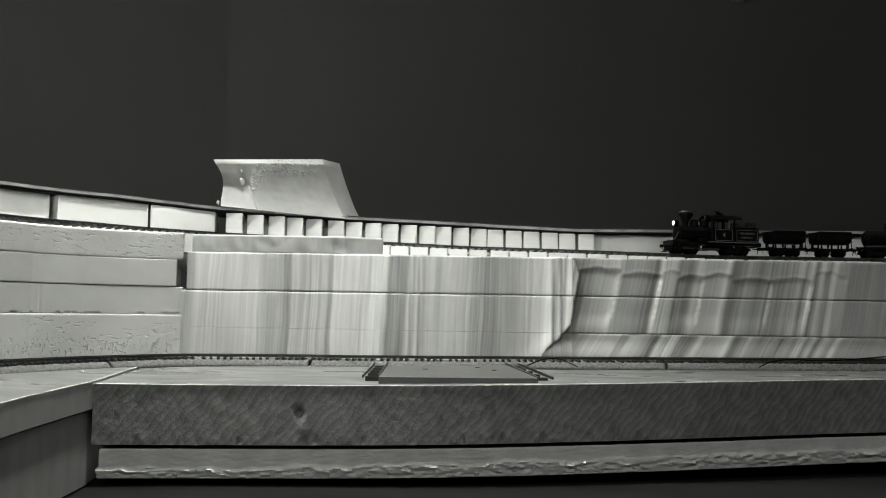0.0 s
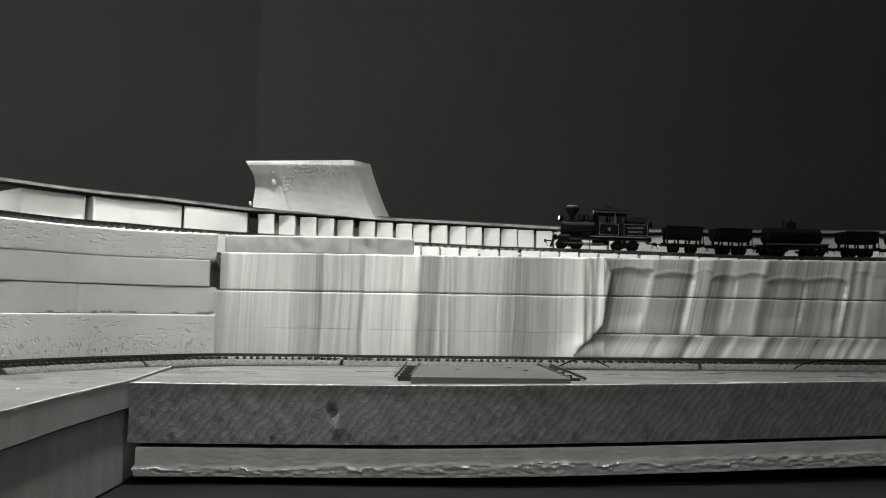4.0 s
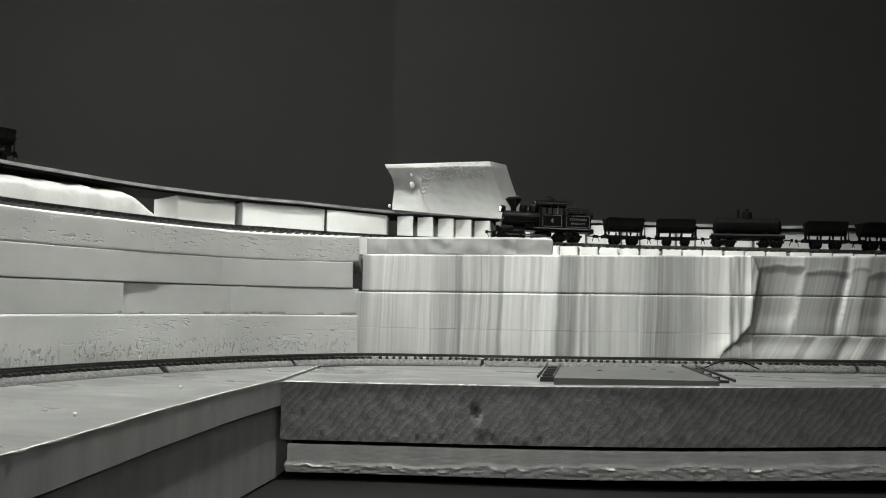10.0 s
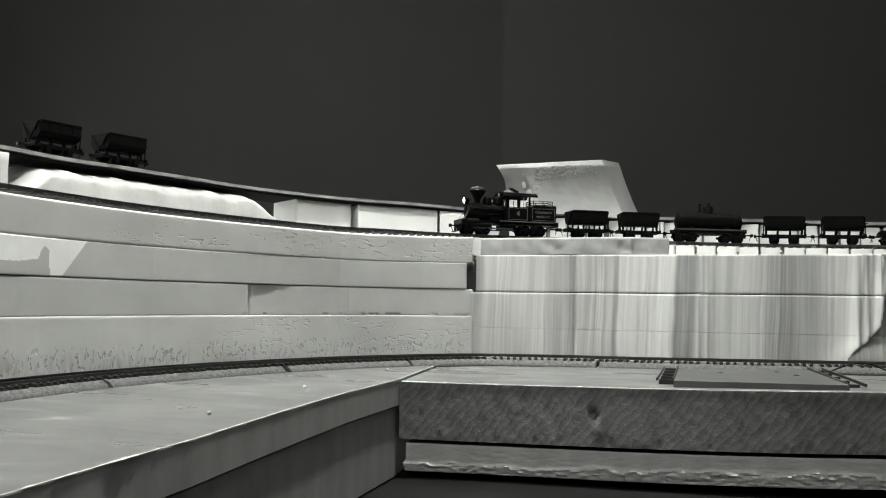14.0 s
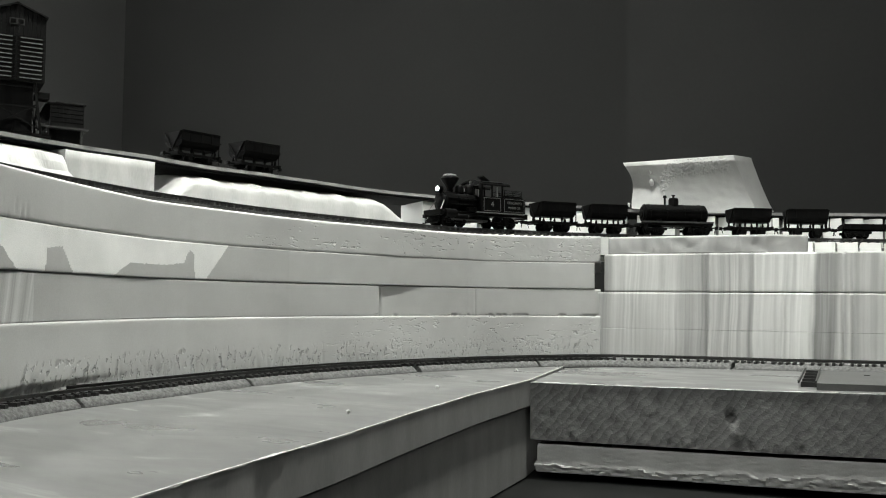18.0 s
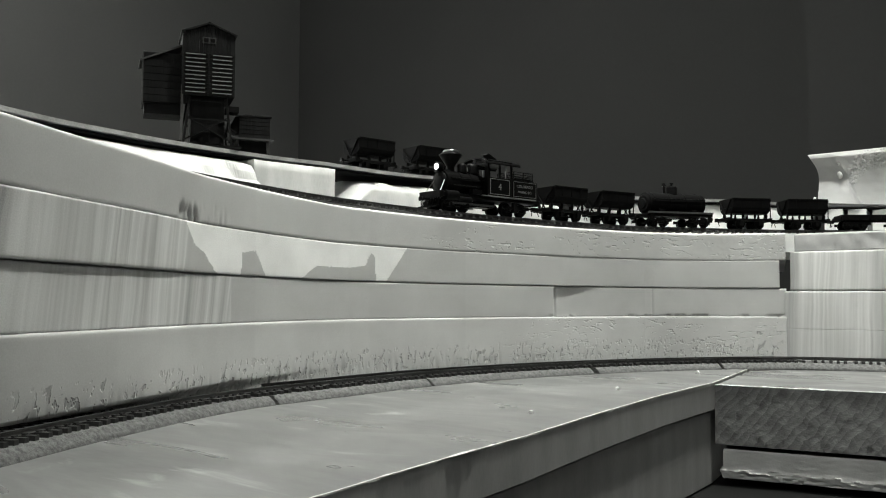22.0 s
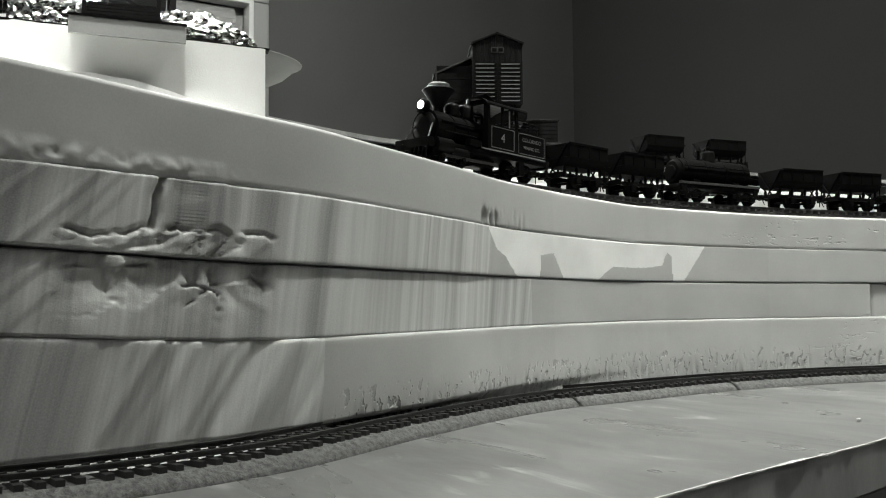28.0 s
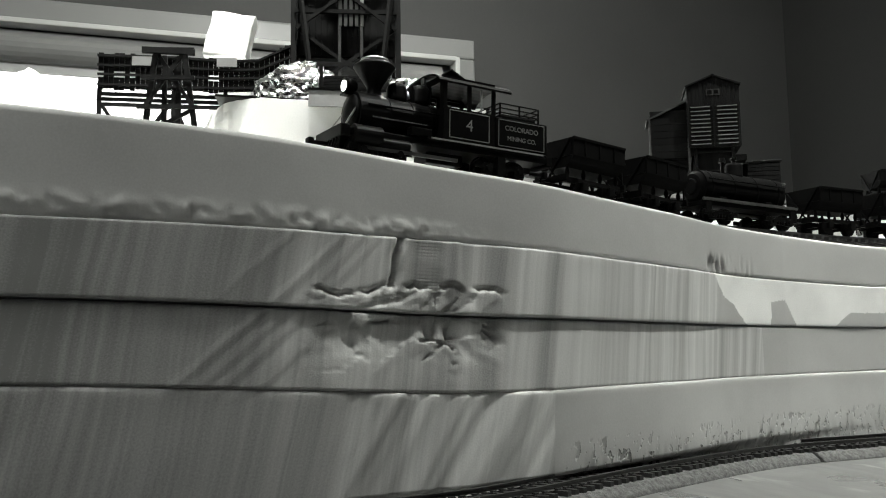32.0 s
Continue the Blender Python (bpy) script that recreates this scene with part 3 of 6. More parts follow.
def torn(u, z):
    """Whether a place on the second layer lies in its torn bright patch."""
    if u < 1.628 or u > 1.90:
        return False
    low = np.interp(u, [1.628, 1.631, 1.658, 1.667, 1.669, 1.673, 1.677, 1.679, 1.70, 1.741, 1.764, 1.800, 1.8015, 1.812, 1.8265, 1.8285, 1.851, 1.872, 1.886, 1.899],
                    [0.106, 0.1045, 0.074, 0.074, 0.096, 0.098, 0.094, 0.0885, 0.0862, 0.0862, 0.074, 0.074, 0.078, 0.0925, 0.0905, 0.074, 0.074, 0.0880, 0.0925, 0.106])
    return z > low + 0.0008 * wob(u * 300, 3) + 0.0004 * wob(u * 700, 5)


def crack(u, z, k, seed):
    """Carved facets of about 1/k metres with narrow clefts between them."""
    d, p = noise.voronoi((u * k * 0.8 + 0.55 * wob(u * 60, z * 60, seed), z * k + 0.55 * wob(z * 60, u * 60 + 9, seed), seed))
    tilt = wob(p[0][0] * 7.1, p[0][1] * 7.1, seed) * (u * k * 0.8 - p[0][0]) + wob(p[0][0] * 5.3, 4.0, p[0][1] * 5.3)
    return 0.0007 * tilt, step01(0.055, 0.0, d[1] - d[0])


def layer_relief(which):
    def f(s, j, z, x, y):
        u = s - S0
        if j >= (47 if which in (1, 2) else 33 if which == 3 else 27):
            return 0.0
        d = 0.0006 * wob(u * 9, which * 5.0, z * 6) + 0.0001 * wob(u * 60, which, z * 90)
        if which == 0:
            d += 0.0003 * max(0, wob(u * 220, 4, z * 300)) * step01(1.3, 1.2, u)
            gouge = step01(1.84, 1.855, u) * step01(1.915, 1.90, u) * step01(0.118, 0.108, z)
            d -= 0.0036 * gouge * max(0, wob(u * 260, 1, z * 60))
            d += 0.0012 * step01(2.07, 2.12, u) * step01(0.1125, 0.1085, z + 0.0012 * wob(u * 120, 9)) * (0.35 + 0.7 * wob(u * 170, 2, z * 280) + 0.8 * wob(u * 380, 3, z * 420))
            d -= 0.0006 * step01(2.12, 2.2, u) * step01(0.112, 0.105, z)
        if which == 1:
            d += 0.0012 * step01(1.86, 1.93, u) + streaks(u, z, 1.0, 0.0006 * step01(1.88, 1.90, u) * (1 - 0.7 * step01(2.14, 2.2, u)), 0.25)
        if which == 2:
            d += -0.0006
            d += streaks(u, z, 1.0, 0.0006 * step01(1.835, 1.84, u) * (1 - 0.8 * step01(2.12, 2.18, u)), 0.25)
            d -= 0.0030 * math.exp(-(((u - 1.443) / 0.0016) ** 2)) + 0.0012 * math.exp(-(((u - 1.311) / 0.0014) ** 2))
            d -= 0.0022 * step01(1.38, 1.436, u) * step01(1.4425, 1.4415, u)
            d -= 0.0022 * step01(0.0505, 0.0485, z) * step01(0.0, 0.25, wob(u * 34, 9.0) + 0.4 * wob(u * 150, 11.0)) * step01(1.47, 1.44, u)
        if which == 3:
            d += 0.0010 - 0.0017 * step01(1.98, 2.06, u) + 0.002 * step01(0.048, 0.0, z) * step01(2.02, 1.9, u)
            d -= float(np.interp(u, [1.7, 1.85, 1.95, 2.05, 2.2, 2.4], [0.0, 0.0015, 0.002, 0.002, 0.002, 0.001])) * (1 - z / 0.0476)
            d -= float(np.interp(u, [1.72, 1.86, 1.95, 2.05, 2.2, 2.4], [0.0, 0.002, 0.007, 0.010, 0.011, 0.011])) * step01(0.0125, 0.0100, z)
            d += streaks(u, z, 4.0, 0.0012 * step01(2.04, 2.05, u) * (1 - 0.75 * step01(2.12, 2.16, u)), 0.7)
            low = step01(0.022, 0.006, z)
            d -= 0.0020 * low * max(0, wob(u * 230, 4, z * 40)) * step01(2.05, 2.03, u) * step01(1.3, 1.5, u)
        if which in (1, 2):  # rock carved into the melted stretch
            k = step01(2.069, 2.074, u) * step01(2.162, 2.146, u)
            if k > 0 and which == 1:
                lip = 0.0865 + 0.0030 * wob(u * 120, 4) + 0.0015 * wob(u * 330, 7) - 0.004 * step01(2.122, 2.14, u)
                hollow = step01(lip - 0.0008, lip + 0.0008, z)
                d -= k * hollow * (0.0005 + 0.0012 * wob(u * 70, 3, z * 18) - 0.0018 * math.exp(-(((u - 2.0935) / 0.0035) ** 2)))
                d -= k * 0.0022 * math.exp(-(((z - lip - 0.0006) / 0.0008) ** 2)) * step01(-0.3, 0.25, wob(u * 110, 21))
                a, cleft = crack(u + 0.4 * z, z, 75, 3.0)
                d += k * (1 - hollow) * (0.9 * a - 0.0009 * cleft + 0.0004 * wob(u * 220, 13, z * 260) - 0.0004)
                d -= k * 0.0045 * step01(0.084, 0.090, z) * math.exp(-(((u - 2.1235 + 0.15 * (z - 0.09) + 0.002 * wob(z * 120, 3)) / 0.0016) ** 2))
                d += k * 0.0004 * math.sin(z * 5200) * hollow * step01(2.098, 2.102, u) * step01(2.118, 2.114, u)
            if k > 0 and which == 2:
                low = step01(0.050, 0.070, z)
                a, cleft = crack(u + 0.5 * z, z, 58, 6.0)
                d += k * low * (-0.0006 + 2.8 * a - 0.0024 * cleft * step01(-0.25, 0.2, wob(u * 80, z * 80, 31)) + 0.0010 * wob(u * 110, 8.0, z * 130) + 0.0005 * wob(u * 260, 8.0, z * 260))
                d += k * (1 - low) * 0.0003
            slant = step01(2.135, 2.150, u + 0.55 * (z - 0.08)) * step01(2.190, 2.172, u + 0.55 * (z - 0.08))
            d += slant * (0.0004 * wob((u + 0.9 * z) * 95, 6) + 0.0005 * wob((u + 0.9 * z) * 300, 8) + 0.0004)
        return d
    return f


def curved_layers():
    c, s = edge_line()
    fine = np.arange(s[0], s[-1], 0.0013)
    c, s = np.column_stack([np.interp(fine, s, c[:, k]) for k in (0, 1)]), fine
    zs = [0.0, 0.0476, 0.0762, 0.1048, 0.1333]
    labels = ["long curved grey foam layer with gouged lower edge beside the track", "curved grey foam layer with melted streaks, second from the base",
              "curved grey foam layer with a torn bright patch and melted streaks", "curved top foam layer with a rounded lit edge carrying the train"]
    start = [9, 1.895, 1.837, 2.045]
    first = [1.1535, 1.1605, 1.1540, 1.1540]
    leans = [None, lambda v: 0.15, lambda v: 0.15, lambda v: 0.22]
    line, along = c, s
    for i in range(4):
        keep = along - S0 >= first[i]
        c, s = line[keep], along[keep]
        lo, hi = zs[3 - i] + (0.0008 if i == 1 else 0.0), zs[4 - i]
        h = hi - lo
        R = (24, 44, 44, 30)[i]
        prof = [(0.0, lo + h * k / R) for k in range(R)]
        prof += [(0.0008, hi - 0.0012), (0.0025, hi - 0.0003), (0.006, hi)] if i == 0 else [(0.0002, hi - 0.0005), (0.0008, hi - 0.0001), (0.002, hi)]
        prof += [(0.34, hi), (0.34, lo), (0.12, lo)]
        prof = [(o + (0.0006 if k == 0 else 0), z) for k, (o, z) in enumerate(prof)]
        ob = sweep("foam_layer", c, s, prof, (M_TOPLAYER, M_FOAM, M_FOAM, M_LOWLAYER)[i], labels[3 - i], "foam layer", group="curved foam layers", relief=layer_relief(i), lean=leans[i])
        me = ob.data
        k = len(prof)
        co = np.empty(len(me.vertices) * 3)
        me.vertices.foreach_get("co", co)
        co = co.reshape(-1, 3)
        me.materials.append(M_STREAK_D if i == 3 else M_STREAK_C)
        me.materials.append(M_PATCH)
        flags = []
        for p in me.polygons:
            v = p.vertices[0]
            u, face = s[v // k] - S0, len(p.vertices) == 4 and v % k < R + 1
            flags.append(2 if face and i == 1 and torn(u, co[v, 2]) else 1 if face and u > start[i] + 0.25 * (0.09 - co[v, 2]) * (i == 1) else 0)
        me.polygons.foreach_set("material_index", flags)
        q = np.repeat([squash(v) for v in s], k)
        climb = np.repeat([step01(2.06, 2.27, v - S0) for v in s], k)  # the layers part a little towards the far end
        co[:, 2] = 0.0615 + (co[:, 2] - 0.0615) * q + climb * np.interp(co[:, 2], [0.0, 0.0476, 0.0762, 0.1048, 0.1333], [0.0, 0.0085, 0.0045, 0.0, 0.0055])
        me.vertices.foreach_set("co", co.ravel())
        settle(ob)


BLOCK_LEAN = (-0.20, -0.20, -0.62)
FACETS = [0.163, 0.2035, 0.2455, 0.2625, 0.2880, 0.3160, 0.3560, 0.3960, 0.4225]


def crease(z):
    return float(np.interp(z, [0.010, 0.022, 0.032, 0.045, 0.075, 0.095, 0.112], [0.128, 0.137, 0.149, 0.159, 0.1635, 0.1670, 0.1600])) + 0.0012 * wob(z * 160, 3)


def block_relief(which):
    def f(s, j, z, x, y):
        if j >= 27:
            return 0.0
        edge = crease(z)
        left = step01(edge + 0.0016, edge - 0.0010, x)
        right = 1 - left
        d = streaks(x, z, 20.0, 0.0009 * left, -0.03)
        if (which, j) in ((1, 0), (2, 25), (2, 26)):  # the lower two slabs are melted into one before the crease
            d += left * {0: 0.0008, 25: 0.0006, 26: 0.0014}[j]
        for at, wide, deep in ((-0.1225, 0.0012, 0.0016), (-0.0262, 0.006, 0.0020), (-0.0005, 0.0012, 0.0015), (0.008, 0.0010, 0.0014), (0.1425, 0.0018, 0.0024), (0.1500, 0.0012, 0.0020)):
            d -= left * deep * math.exp(-(((x - at) / wide) ** 2))
        d += 0.0036 * left * math.exp(-(((x - edge) / 0.016) ** 2))
        q = x + BLOCK_LEAN[which] * (z - 0.075)
        fade = step01(0.430, 0.420, q)
        k = max(0, min(len(FACETS) - 2, int(np.searchsorted(FACETS, q)) - 1))
        g = (q - FACETS[k]) / (FACETS[k + 1] - FACETS[k])
        if which < 2:  # a scooped hollow with a jagged brow and foot, cut in facets
            brow = 0.0960 + (0.0035, -0.001, 0.002, -0.0025, -0.0005, -0.005, -0.004, 0.003)[k] + 0.0020 * wob(x * 90, 5) + 0.003 * math.sin(math.pi * min(1, max(0, g)))
            foot = 0.0425 + 0.0050 * max(0, wob(x * 42, 8)) + 0.0016 * wob(x * 140, 9)
            inside = right * fade * step01(brow + 0.0006, brow - 0.0040, z) * step01(foot - 0.002, foot + 0.014, z)
            d -= 0.0014 * inside
            d += inside * 0.0022 * ((0.2, 0.55, 0.9, 0.15, 0.7, 0.25, 0.5, 0.9)[k] - 0.5 + 0.55 * (0.5 - g))
            d += 0.0006 * right * fade * math.exp(-(((z - brow - 0.0008) / 0.0012) ** 2)) + streaks(q, z, 22.0, 0.0005) * inside
            d -= 0.0012 * step01(0.425, 0.43, x) * max(0, wob(x * 240, 3, z * 240) - 0.25)
        else:
            d += right * fade * (streaks(x + BLOCK_LEAN[2] * z, z, 22.0, 0.0009) + 0.0030 * abs(wob((x - 0.75 * z) * 26, 4)))
            d += 0.004 * right * step01(0.030, 0.012, z)
        return d
    return f


def straight_block():
    for i, (lo, hi, x0, fwd) in enumerate(((0.0736, 0.112, -0.2250, 0.0), (0.0362, 0.0730, -0.2350, 0.0003), (0.004, 0.0360, -0.2370, 0.0004))):
        x = np.arange(x0, 1.25, 0.0014)
        x = np.r_[x[x < 0.50], x[x >= 0.50][::6]]
        c = np.column_stack([x, FACE(x) - fwd])[::-1]
        h = hi - lo
        prof = [(0.0008, lo)] + [(0.0, lo + 0.0005 + (h - 0.001) * k / 23) for k in range(24)] + [(0.0006, hi - 0.0001), (0.0015, hi)] + [(0.30, hi), (0.30, lo)]
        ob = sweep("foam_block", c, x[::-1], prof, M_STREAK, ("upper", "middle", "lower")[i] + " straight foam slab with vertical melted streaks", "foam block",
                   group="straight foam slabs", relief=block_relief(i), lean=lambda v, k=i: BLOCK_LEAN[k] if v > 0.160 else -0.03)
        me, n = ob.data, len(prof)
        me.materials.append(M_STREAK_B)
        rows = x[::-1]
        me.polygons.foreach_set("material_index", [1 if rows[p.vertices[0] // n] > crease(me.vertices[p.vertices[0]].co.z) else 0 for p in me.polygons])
    # the thin piece that brings the block to the height of the curve
    xs = np.arange(0, 0.188, 0.0015)
    x = -0.2215 + xs
    c = np.column_stack([x, FACE(x) + 0.002 + 0.02 * np.clip((xs - 0.155) / 0.033, 0, 1)])[::-1]
    prof = [(0.0, 0.1122 + 0.0178 * k / 14) for k in range(14)] + [(0.0008, 0.1292), (0.003, 0.130)] + [(0.02, 0.130), (0.02, 0.1122)]
    sweep("foam_strip", c, xs[::-1], prof, M_TORN, "short white foam strip with wavy dents on the block's end", "foam strip",
          relief=lambda s, j, z, x, y: 0 if j > 14 else 0.0014 * wob(x * 60 + z * 40, 3, z * 70) + 0.0010 * wob(x * 150, 5, z * 60) - 0.0016 * max(0, wob(x * 45 - z * 60, 11, z * 20) - 0.2))


def sheet(name, outline, ztop, zbot, mats, label, wav=0.0012, seed=1.0, fine=0.004, rows=10, ridge=0.0, notch=None):
    """A cut sheet of foam: its outline (counter-clockwise), top and underside, with a slightly uneven cut face."""
    pts = []
    for (a, b) in zip(outline, outline[1:] + outline[:1]):
        n = max(2, int(math.hypot(b[0] - a[0], b[1] - a[1]) / fine))
        for k in range(n):
            u = k / n
            pts.append((a[0] + (b[0] - a[0]) * u, a[1] + (b[1] - a[1]) * u))
    k = len(pts)
    verts, uvs, run = [], [], 0.0
    for r in range(rows + 1):
        run = 0.0
        for i, (x, y) in enumerate(pts):
            px, py = pts[i - 1]
            qx, qy = pts[(i + 1) % k]
            run += math.hypot(x - px, y - py)
            tx, ty = qx - px, qy - py
            L = math.hypot(tx, ty) or 1
            zt, zb = ztop(x, y), zbot(x, y)
            z = zt + (zb - zt) * r / rows
            d = wav * (wob(run * 130 + r * 0.7, seed, r * 0.5) + 0.6 * wob(run * 320 + r * 1.3, seed + 2, r * 0.6)) if 0 < r < rows else 0.0
            if ridge and 0 < r < rows:
                line = zt - 0.0110 - 0.0035 * step01(0.1, -0.1, x) + 0.0035 * wob(run * 24, seed) + 0.0014 * wob(run * 95, seed + 3) + 0.0007 * wob(run * 300, seed + 5)
                d += ridge * (step01(line + 0.0016, line - 0.0004, z) * (0.7 + 0.6 * wob(run * 160, z * 300) + 0.5 * wob(run * 420, z * 500)) - 0.6 * step01(line, zb, z))
            if notch and 0 < r < rows:
                d -= 0.0050 * math.exp(-(((x - notch[0]) / 0.0022) ** 2) - ((z - notch[1]) / 0.0030) ** 2)
                d += 0.0016 * math.exp(-(((x - notch[0] - 0.003) / 0.003) ** 2) - ((z - notch[1] + 0.012) / 0.006) ** 2)
                d += 0.0016 * wob(run * 230, seed, 3) * step01(zb + 0.0075, zb + 0.002, z)
            if r == 0:
                d = -0.0006 + 0.0006 * wob(run * 90, seed)
            verts.append((x + ty / L * d, y - tx / L * d, z))
            uvs.append((run, z))
    faces = [(r * k + i, (r + 1) * k + i, (r + 1) * k + (i + 1) % k, r * k + (i + 1) % k) for r in range(rows) for i in range(k)]
    faces += [tuple(range(k)), tuple(range(rows * k, rows * k + k))[::-1]]
    me = bpy.data.meshes.new(name)
    me.from_pydata(verts, [], faces)
    for m in mats:
        me.materials.append(m)
    me.polygons.foreach_set("material_index", [0 if n < rows * k else 1 for n in range(len(me.polygons))])
    me.polygons.foreach_set("use_smooth", [n < rows * k for n in range(len(me.polygons))])
    uv = me.uv_layers.new(name="along")
    uv.data.foreach_set("uv", np.array(uvs, float)[np.array([l.vertex_index for l in me.loops])].ravel())
    bm = bmesh.new()
    bm.from_mesh(me)
    bmesh.ops.triangulate(bm, faces=[f for f in bm.faces if len(f.verts) > 4])
    bmesh.ops.recalc_face_normals(bm, faces=bm.faces)
    for e in bm.edges:
        if e.calc_face_angle(0) > 0.6:
            e.smooth = False
    bm.to_mesh(me)
    bm.free()
    return tagged(new(name, me), label, "foam sheet")


def burr(name, owner, outline, zf, size, seed, label, mat, wander=0.0, out=0.0):
    """A ragged thread of torn foam along a cut edge."""
    pts = []
    for a, b in zip(outline, outline[1:]):
        n = max(2, int(math.hypot(b[0] - a[0], b[1] - a[1]) / 0.0016))
        pts += [(a[0] + (b[0] - a[0]) * k / n, a[1] + (b[1] - a[1]) * k / n) for k in range(n)]
    c = np.array(pts)
    n = -sides(c)
    verts = []
    run = np.arange(len(c)) * 0.0016
    for i, (x, y) in enumerate(c):
        r = size * (0.35 + 0.9 * abs(wob(run[i] * 130, seed)) + 0.9 * max(0, wob(run[i] * 420, seed + 4)) ** 2 + 1.1 * max(0, wob(run[i] * 34, seed + 8) - 0.15))
        z = zf(x, y) + wander * (wob(run[i] * 26, seed + 2) + 0.5 * wob(run[i] * 95, seed + 3))
        for a, b in ((-1.0, 0.0), (0.0, 0.9), (1.0, 0.1), (0.2, -0.9)):
            verts.append((x - n[i, 0] * (a * r + out), y - n[i, 1] * (a * r + out), z + b * r * 0.8))
    faces = [(i * 4 + j, (i + 1) * 4 + j, (i + 1) * 4 + (j + 1) % 4, i * 4 + (j + 1) % 4) for i in range(len(c) - 1) for j in range(4)]
    me = bpy.data.meshes.new(name)
    me.from_pydata(verts, [], faces)
    bm = bmesh.new()
    bm.from_mesh(me)
    bmesh.ops.recalc_face_normals(bm, faces=bm.faces)
    bm.to_mesh(me)
    bm.free()
    me.materials.append(mat)
    ob = new(name, me)
    ob.parent = owner
    return tagged(ob, label)


def right_z(x, y):
    return float(np.interp(x, [-0.32, -0.18, -0.13, -0.08, 0.0, 0.1, 0.2, 0.3, 0.4, 1.4], [0.0006, 0.0005, 0.0, 0.0001, 0.0008, 0.0020, 0.0034, 0.0048, 0.0060, 0.0190]))


def base_sheets():
    left = [(-0.02, -0.6), (-0.035, -0.3), (-0.05, -0.1), (-0.068, 0.03), (-0.082, 0.093), (-0.09, 0.125), (-0.098, 0.161), (-0.112, 0.229), (-0.139, 0.338),
            (-0.162, 0.442), (-0.181, 0.551), (-0.2, 0.62), (-0.228, 0.72), (-0.26, 0.85), (-0.32, 1.2), (-0.8, 1.2), (-0.8, -0.6)]
    right = [(-0.1795, 0.551), (-0.13, 0.566), (-0.08, 0.577), (-0.04, 0.584), (0.0, 0.592), (0.05, 0.603), (0.10, 0.617), (0.15, 0.634), (0.20, 0.652), (0.25, 0.671), (0.30, 0.692), (0.36, 0.718), (0.45, 0.752), (0.9, 0.86), (1.4, 0.98), (1.4, 1.25), (-0.3185, 1.25), (-0.2585, 0.85), (-0.2265, 0.72), (-0.1985, 0.62)]
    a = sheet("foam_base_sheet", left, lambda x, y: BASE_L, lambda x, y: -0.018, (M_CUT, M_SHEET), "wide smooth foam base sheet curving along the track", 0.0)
    # torn burrs, coloured white to put in the light they catch
    burr("torn_edge", a, left[:13], lambda x, y: BASE_L, 0.0007, 2.0, "ragged burr coloured white for the light it catches", M_WHITE)
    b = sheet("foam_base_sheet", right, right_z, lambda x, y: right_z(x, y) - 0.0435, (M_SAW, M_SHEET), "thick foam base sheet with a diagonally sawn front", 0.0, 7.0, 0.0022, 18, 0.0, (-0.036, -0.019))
    burr("torn_edge", b, right[:14], right_z, 0.0008, 5.0, "ragged burr coloured white for the light it catches", M_WHITE)
    shift = lambda pts, dx, dy: [(x + dx, y + dy) for x, y in pts]
    c = sheet("foam_under_sheet", shift(left, -0.002, 0.0), lambda x, y: -0.0195, lambda x, y: -0.072, (M_CUT, M_SHEET), "lower foam sheet under the curve's base", 0.0, 3.0)
    burr("torn_edge", c, shift(left[:13], -0.002, 0), lambda x, y: -0.0197, 0.0005, 12.0, "ragged edge", M_CUT)
    sheet("foam_under_sheet", shift(right, 0.004, 0.004), lambda x, y: right_z(x, y) - 0.0468, lambda x, y: right_z(x, y) - 0.0680, (M_UNDER, M_SHEET), "thin torn foam sheet under the straight base", 0.0004, 11.0, 0.0020, 22, 0.0028)
    t = thing("table", "dark wooden table under the foam landscape", "table")
    part("tabletop", B(3.2, 2.40, 0.03, 0.4, 0.31, -0.0885, bevel=0.004), M_TABLE, t)
    for x, y in ((-1.0, -0.7), (1.8, -0.7), (-1.0, 1.4), (1.8, 1.4)):
        part("leg", B(0.08, 0.08, 0.94, x, y, -0.576, bevel=0.006), M_TABLE, t)


room()
curved_layers()
straight_block()
base_sheets()


# ---- lower track along the foot of the cliff ----
FOOT = [(1.3, 0.97), (0.8, 0.90), (0.5, 0.858), (0.2, 0.816), (-0.06, 0.783), (-0.15, 0.762), (-0.208, 0.728), (-0.265, 0.623), (-0.298, 0.501), (-0.306, 0.39), (-0.296, 0.298), (-0.28, 0.203),
        (-0.235, 0.107), (-0.191, 0.032), (-0.177, -0.002), (-0.165, -0.05), (-0.160, -0.12), (-0.165, -0.25), (-0.18, -0.45)]


def ground_z(x, y):
    return max(BASE_L, 0.0005 + 0.0115 * (x + 0.18)) if x > -0.22 else BASE_L


